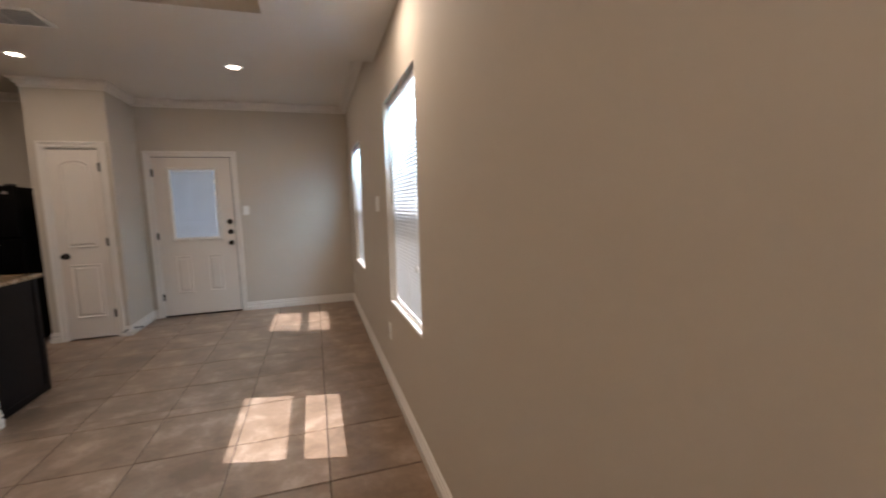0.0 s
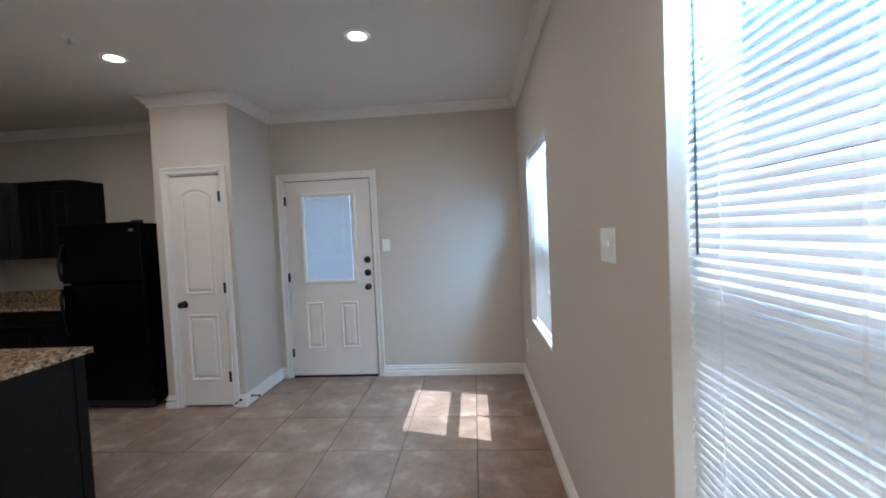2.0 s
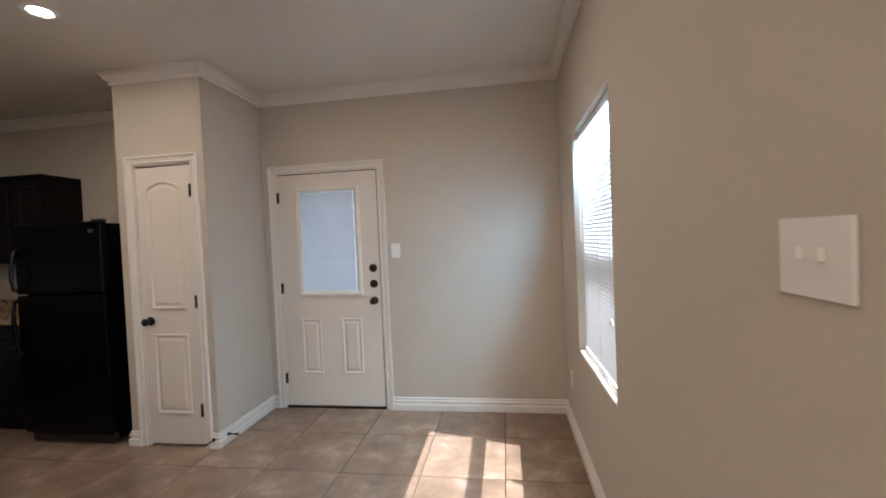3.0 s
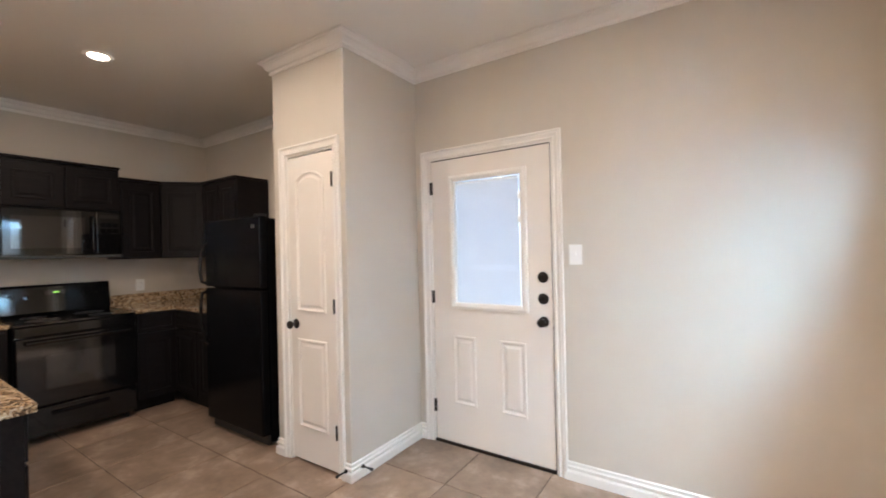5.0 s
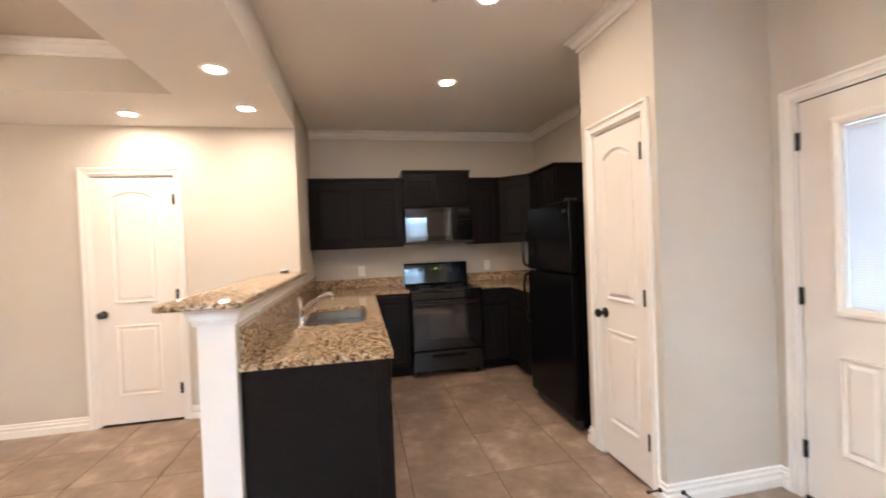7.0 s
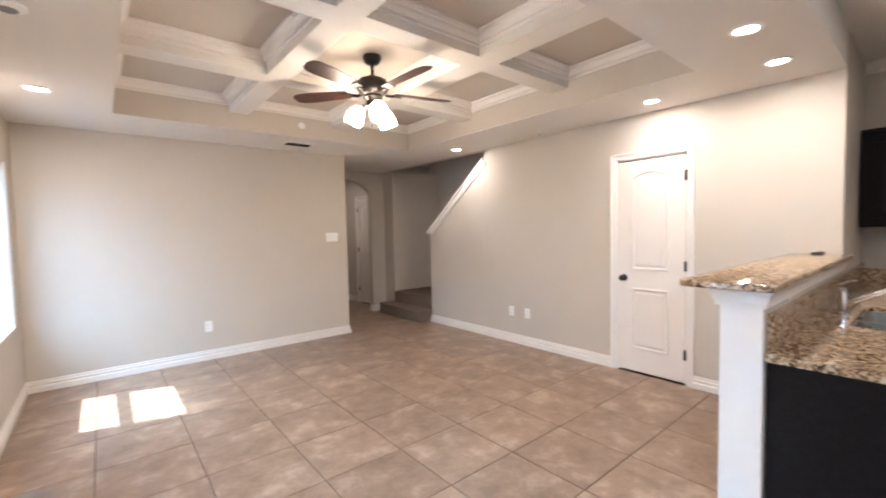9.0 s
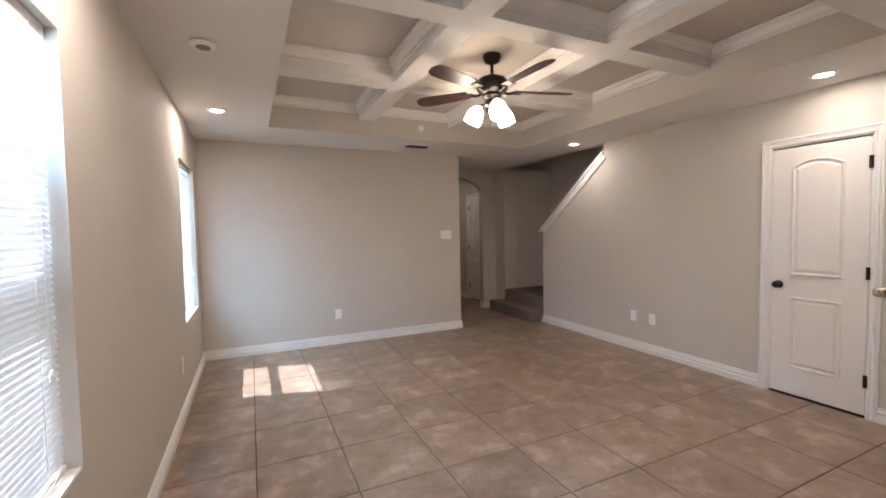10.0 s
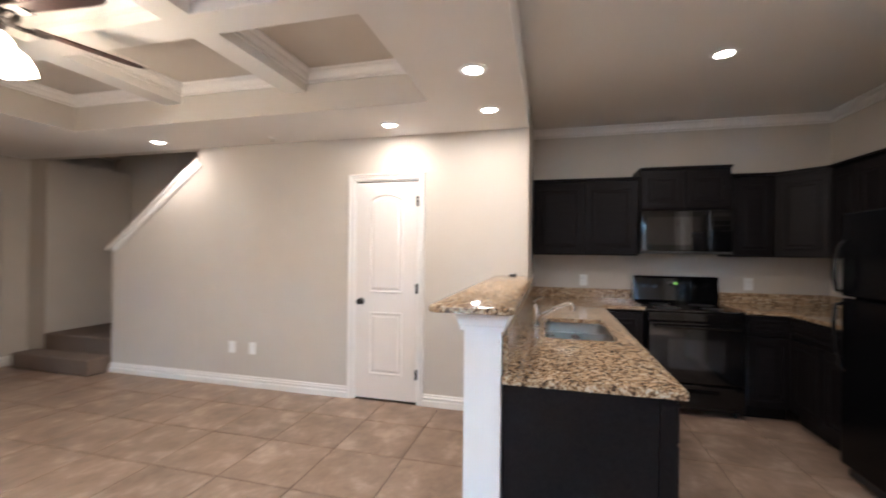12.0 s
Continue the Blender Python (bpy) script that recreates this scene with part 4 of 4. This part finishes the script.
# ---- recessed lights ----
for x, y, z in ((-3.36, 4.69, ZK), (-2.17, 4.67, ZK), (-0.49, 4.64, ZK), (-2.62, 3.15, ZL), (-3.31, 3.145, ZL), (-3.50, 2.28, ZL), (-3.52, -0.185, ZL), (0.36, -0.16, ZL), (0.36, 2.25, ZL), (-3.15, -3.45, ZL)):
    rl = thing("recessed_light", pose(x, y, z), "lit round white recessed ceiling light", "ceiling light", "recessed ceiling lights")
    part("trim_ring", lathe(bmesh.new(), [(0.052, -0.004), (0.060, -0.010), (0.078, -0.008), (0.082, -0.001), (0.052, -0.001)], 32), PLAST, rl, smooth=True)
    part("lens", lathe(bmesh.new(), [(0, -0.005), (0.03, -0.0055), (0.0515, -0.004), (0.0515, -0.002), (0, -0.002)], 28), BULB, rl, "glowing warm lens", True)
    lamp = new("recessed_lamp", bpy.data.lights.new("recessed_lamp", "AREA"))
    lamp.data.shape, lamp.data.size, lamp.data.color = "DISK", 0.1, (1.0, 0.82, 0.64)
    lamp.data.energy = LAMP_W * (0.6 if z == ZK and x < -1 else 0.2 if y < -2 else 0.56 if x < -3 else 0.7 if x < -2 else 1.05)
    lamp.location = (x, y, z - 0.012)


# ---- plates, outlets, detectors, vents ----
def plate(name, m, w, h, kind_, label, cat):
    p = thing(name, m, label, cat)
    part("cover", bx(-w / 2, w / 2, -0.007, -0.001, -h / 2, h / 2, bev=0.002), PLAST, p)
    if kind_ == "switch":
        n = max(1, round(w / 0.06) - 0) if w > 0.1 else 1
        for k in range(n):
            x = (k - (n - 1) / 2) * 0.046
            part("toggle", bx(x - 0.005, x + 0.005, -0.017, -0.007, -0.004, 0.016, bev=0.002), PLAST, p)
    else:
        for z in (-0.02, 0.02):
            s_ = part("socket", lathe(bmesh.new(), [(0, 0), (0.0165, 0), (0.016, 0.0015), (0, 0.0015)], 18, pose(0, -0.007, z, 90)), PLAST, p)
            for x in (-0.006, 0.006):
                part("slot", bx(x - 0.001, x + 0.001, -0.0095, -0.0086, z - 0.004, z + 0.006), DARKP, s_)
    return p


E90, W90, S180 = -90, 90, 180
plate("light_switch", pose(XE, 3.465, 1.37, 0, 0, E90), 0.145, 0.118, "switch", "white double light switch between the windows", "switch")
plate("light_switch", pose(-0.69, YN, 1.34), 0.075, 0.118, "switch", "white light switch beside the back door", "switch")
plate("light_switch", pose(-2.338, YS, 1.345, 0, 0, S180), 0.165, 0.118, "switch", "wide white light switch near the hall opening", "switch")
plate("outlet", pose(-0.822, YS, 0.378, 0, 0, S180), 0.075, 0.118, "outlet", "white outlet low on the wall", "outlet")
plate("outlet", pose(XC, 0.452, 0.39, 0, 0, W90), 0.075, 0.118, "outlet", "white outlet low on the stair wall", "outlet")
plate("outlet", pose(XC, 0.695, 0.39, 0, 0, W90), 0.075, 0.118, "outlet", "white cable plate low on the stair wall", "outlet")
plate("outlet", pose(XE, 0.12, 0.41, 0, 0, E90), 0.075, 0.118, "outlet", "white outlet low on the window wall", "outlet")
plate("outlet", pose(XE, 3.10, 0.43, 0, 0, E90), 0.075, 0.118, "outlet", "white outlet below the window", "outlet")
plate("outlet", pose(XE, 5.845, 0.369, 0, 0, E90), 0.075, 0.118, "outlet", "white outlet below the kitchen window", "outlet")
plate("outlet", pose(XK, 3.94, 1.10, 0, 0, W90), 0.075, 0.118, "outlet", "white outlet above the counter", "outlet")
plate("outlet", pose(XK, 5.46, 1.10, 0, 0, W90), 0.075, 0.118, "outlet", "white outlet above the corner counter", "outlet")
plate("outlet", pose(-2.25, YK, 1.112, 0, 0, S180), 0.118, 0.06, "outlet", "white outlet on the low wall above the counter", "outlet")

sd = thing("smoke_detector", pose(0.338, 1.19, ZL), "round white ceiling detector", "detector")
part("base", lathe(bmesh.new(), [(0, -0.001), (0.065, -0.001), (0.066, -0.012), (0.05, -0.022), (0, -0.022)], 28), PLAST, sd, smooth=True)
part("grille", lathe(bmesh.new(), [(0.022, -0.0225), (0.036, -0.0225), (0.036, -0.026), (0.022, -0.026)], 24), mat("grey_grille", (0.2, 0.2, 0.2), 0.6), sd)


def sprinkler(m):
    s_ = thing("sprinkler", m, "small metal fire sprinkler head", "sprinkler", "sprinklers")
    part("escutcheon", lathe(bmesh.new(), [(0, 0), (0.035, 0), (0.033, -0.006), (0.014, -0.010), (0, -0.010)], 24), PLAST, s_, smooth=True)
    bm = lathe(bmesh.new(), [(0, -0.009), (0.008, -0.009), (0.006, -0.03), (0.004, -0.034), (0.016, -0.036), (0.016, -0.039), (0, -0.039)], 16)
    part("head", bm, STEEL, s_, smooth=True)


sprinkler(pose(-2.18, 4.37, ZK - 0.001))
sprinkler(pose(-3.62, 1.05, ZL - 0.001))
sprinkler(pose(-1.66, TY0 + 0.001, 2.57, 90, 0, 180))


def vent(m, w, h, n, label, back, split, tilt=38):
    v = thing("ceiling_vent", m, label, "vent", "ceiling vents")
    part("backing", bx(-w / 2 + 0.015, w / 2 - 0.015, -h / 2 + 0.015, h / 2 - 0.015, -0.003, -0.001), back, v)
    bm = bmesh.new()
    sweep(bm, [(-w / 2, -h / 2), (w / 2, -h / 2), (w / 2, h / 2), (-w / 2, h / 2)], [(0, -0.001), (0.002, -0.008), (0.022, -0.010), (0.024, -0.001)], True)
    if split:
        box(bm, -0.009, 0.009, -h / 2 + 0.02, h / 2 - 0.02, -0.009, -0.0035)
    part("frame", bm, PLAST, v)
    for k in range(n):
        y = -h / 2 + 0.03 + (h - 0.06) * k / (n - 1)
        b_ = bx(-w / 2 + 0.023, w / 2 - 0.023, -0.008, 0.008, -0.0008, 0.0008)
        b_.transform(pose(0, y, -0.0095, tilt))
        part("slat", b_, PLAST if tilt < 60 else HINGE, v)


vent(pose(-1.38, 3.09, ZL), 0.36, 0.25, 9, "white ceiling register with two louvred halves", mat("grey_vent_back", (0.3, 0.32, 0.34), 0.7), True)
vent(pose(-1.74, -0.95, ZL), 0.32, 0.17, 5, "ceiling register with a dark opening", DARKP, True, 75)

# door stops on the nook baseboards
for m in (pose(XP1 + 0.015, 5.50, 0.065, 0, 90, 0), pose(XP1 - 0.03, YP - 0.015, 0.065, 90, 0, 0)):
    ds = thing("door_stop", m, "dark metal spring door stop on the baseboard", "door stop", "door stops")
    part("rod", lathe(bmesh.new(), [(0, 0), (0.013, 0), (0.012, 0.006), (0.005, 0.008), (0.005, 0.065), (0, 0.065)], 14), BRONZE, ds, smooth=True)
    part("tip", lathe(bmesh.new(), [(0, 0.065), (0.009, 0.065), (0.009, 0.078), (0, 0.079)], 14), DARKP, ds, smooth=True)

# small dark gadget lying on the bar
gd = thing("gadget", pose(-3.70, 3.30, 1.1925), "small flat dark gadget lying on the bar top", "gadget")
part("case", bx(-0.05, 0.05, -0.03, 0.03, 0, 0.018, bev=0.006), DARKP, gd)
part("cover", bx(-0.046, 0.046, -0.026, 0.026, 0.0182, 0.022, bev=0.001), STEEL, gd)

# ---- outdoors ----
tagged(mesh_ob("ground", bx(-400, 400, -400, 400, -0.45, -0.25), GROUND), "dry grassy ground round the house", "ground", kind="structure")
hs = thing("neighbour_house", pose(7.5, 0, -0.25), "pale single-storey neighbouring house with shingle roof", "house")
part("wall", slab([-9, 0.2, 1.4, 3.2, 4.4, 7.2, 8.4, 16], [0, 1.1, 2.3, 3.0], lambda y, z: not ((0.2 < y < 1.4 or 3.2 < y < 4.4 or 7.2 < y < 8.4) and 1.1 < z < 2.3), 0, 0.2, lambda u, v, q: (q, u, v)), SIDING, hs)
for y0 in (0.2, 3.2, 7.2):
    z0 = 1.1
    wn = part("window", bx(0.10, 0.14, y0, y0 + 1.2, z0, z0 + 1.2), DUSK, hs)
    bm = bmesh.new()
    sweep(bm, [(y0, z0), (y0 + 1.2, z0), (y0 + 1.2, z0 + 1.2), (y0, z0 + 1.2)], [(-0.06, 0.0), (-0.06, -0.03), (0.04, -0.03), (0.04, 0.1)], True, lambda a, b, q: (q, a, b))
    part("frame", bm, VINYL, wn)
    part("muntin", bx(0.06, 0.098, y0 + 0.58, y0 + 0.62, z0 + 0.04, z0 + 1.16), VINYL, wn)
bm = bmesh.new()
loft(bm, [[(-0.4, y, 3.0), (4.5, y, 4.9), (9.4, y, 3.0), (9.4, y, 2.9), (-0.4, y, 2.9)] for y in (-9.4, 16.4)], True, True)
part("roof", bm, ROOFM, hs)
pw = thing("porch_wall", pose(-1.3, 9.6, -0.25), "pale wall beyond the back porch", "wall", kind="structure")
part("panel", bx(-6, 6, 0, 0.2, 0, 1.9), SIDING, pw)

# ---- floor ----
fl_ = tagged(mesh_ob("floor", slab([XK - 0.1, -3.98, XC - 0.1, XE + 0.14], [-4.4, HA, YS, YK - 0.14, YN + 0.14], lambda x, y: (y > YS and x > XC - 0.1) or (y > YK - 0.14) or (-3.98 < x < -2.45 and y < YS) or (x > XC - 0.1 and y < YS and x < -2.4), -0.25, -0.004, lambda u, v, q: (u, v, q)), GROUT), "brown glazed floor tiles with dark grout", "floor", kind="structure")
P, G = 0.5085, 0.003
cache = {}


def tile(x0, x1, y0, y1):
    k = (round(x1 - x0, 3), round(y1 - y0, 3))
    if k not in cache:
        hx, hy, e = (x1 - x0) / 2, (y1 - y0) / 2, 0.0018
        bm = bmesh.new()
        loft(bm, [[(sx * hx, sy * hy, z) for sx, sy in ((1, 1), (-1, 1), (-1, -1), (1, -1))] for z in (-0.0039, -e)] + [[(sx * (hx - e), sy * (hy - e), 0) for sx, sy in ((1, 1), (-1, 1), (-1, -1), (1, -1))]])
        cache[k] = bm
        me = bpy.data.meshes.new("tile")
        bmesh.ops.recalc_face_normals(bm, faces=bm.faces)
        bm.to_mesh(me)
        me.materials.append(TILE)
        cache[k] = me
    o = new("tile", cache[k])
    o.location = ((x0 + x1) / 2, (y0 + y1) / 2, 0)
    o.parent = fl_


for bx0, bx1, by0, by1 in ((XC, XE, YS, YK - 0.14), (XK, XE, YK - 0.14, YN), (-3.87, -2.556, HA, YS), (-3.87, -2.62, -4.4, HA)):
    i0, i1 = math.floor((bx0 - 0.16) / P), math.ceil((bx1 - 0.16) / P)
    j0, j1 = math.floor((by0 - 3.66) / P), math.ceil((by1 - 3.66) / P)
    for i in range(i0, i1):
        for j in range(j0, j1):
            x0, x1 = max(bx0, 0.16 + i * P + G), min(bx1, 0.16 + (i + 1) * P - G)
            y0, y1 = max(by0, 3.66 + j * P + G), min(by1, 3.66 + (j + 1) * P - G)
            if x1 - x0 > 0.02 and y1 - y0 > 0.02:
                tile(x0, x1, y0, y1)
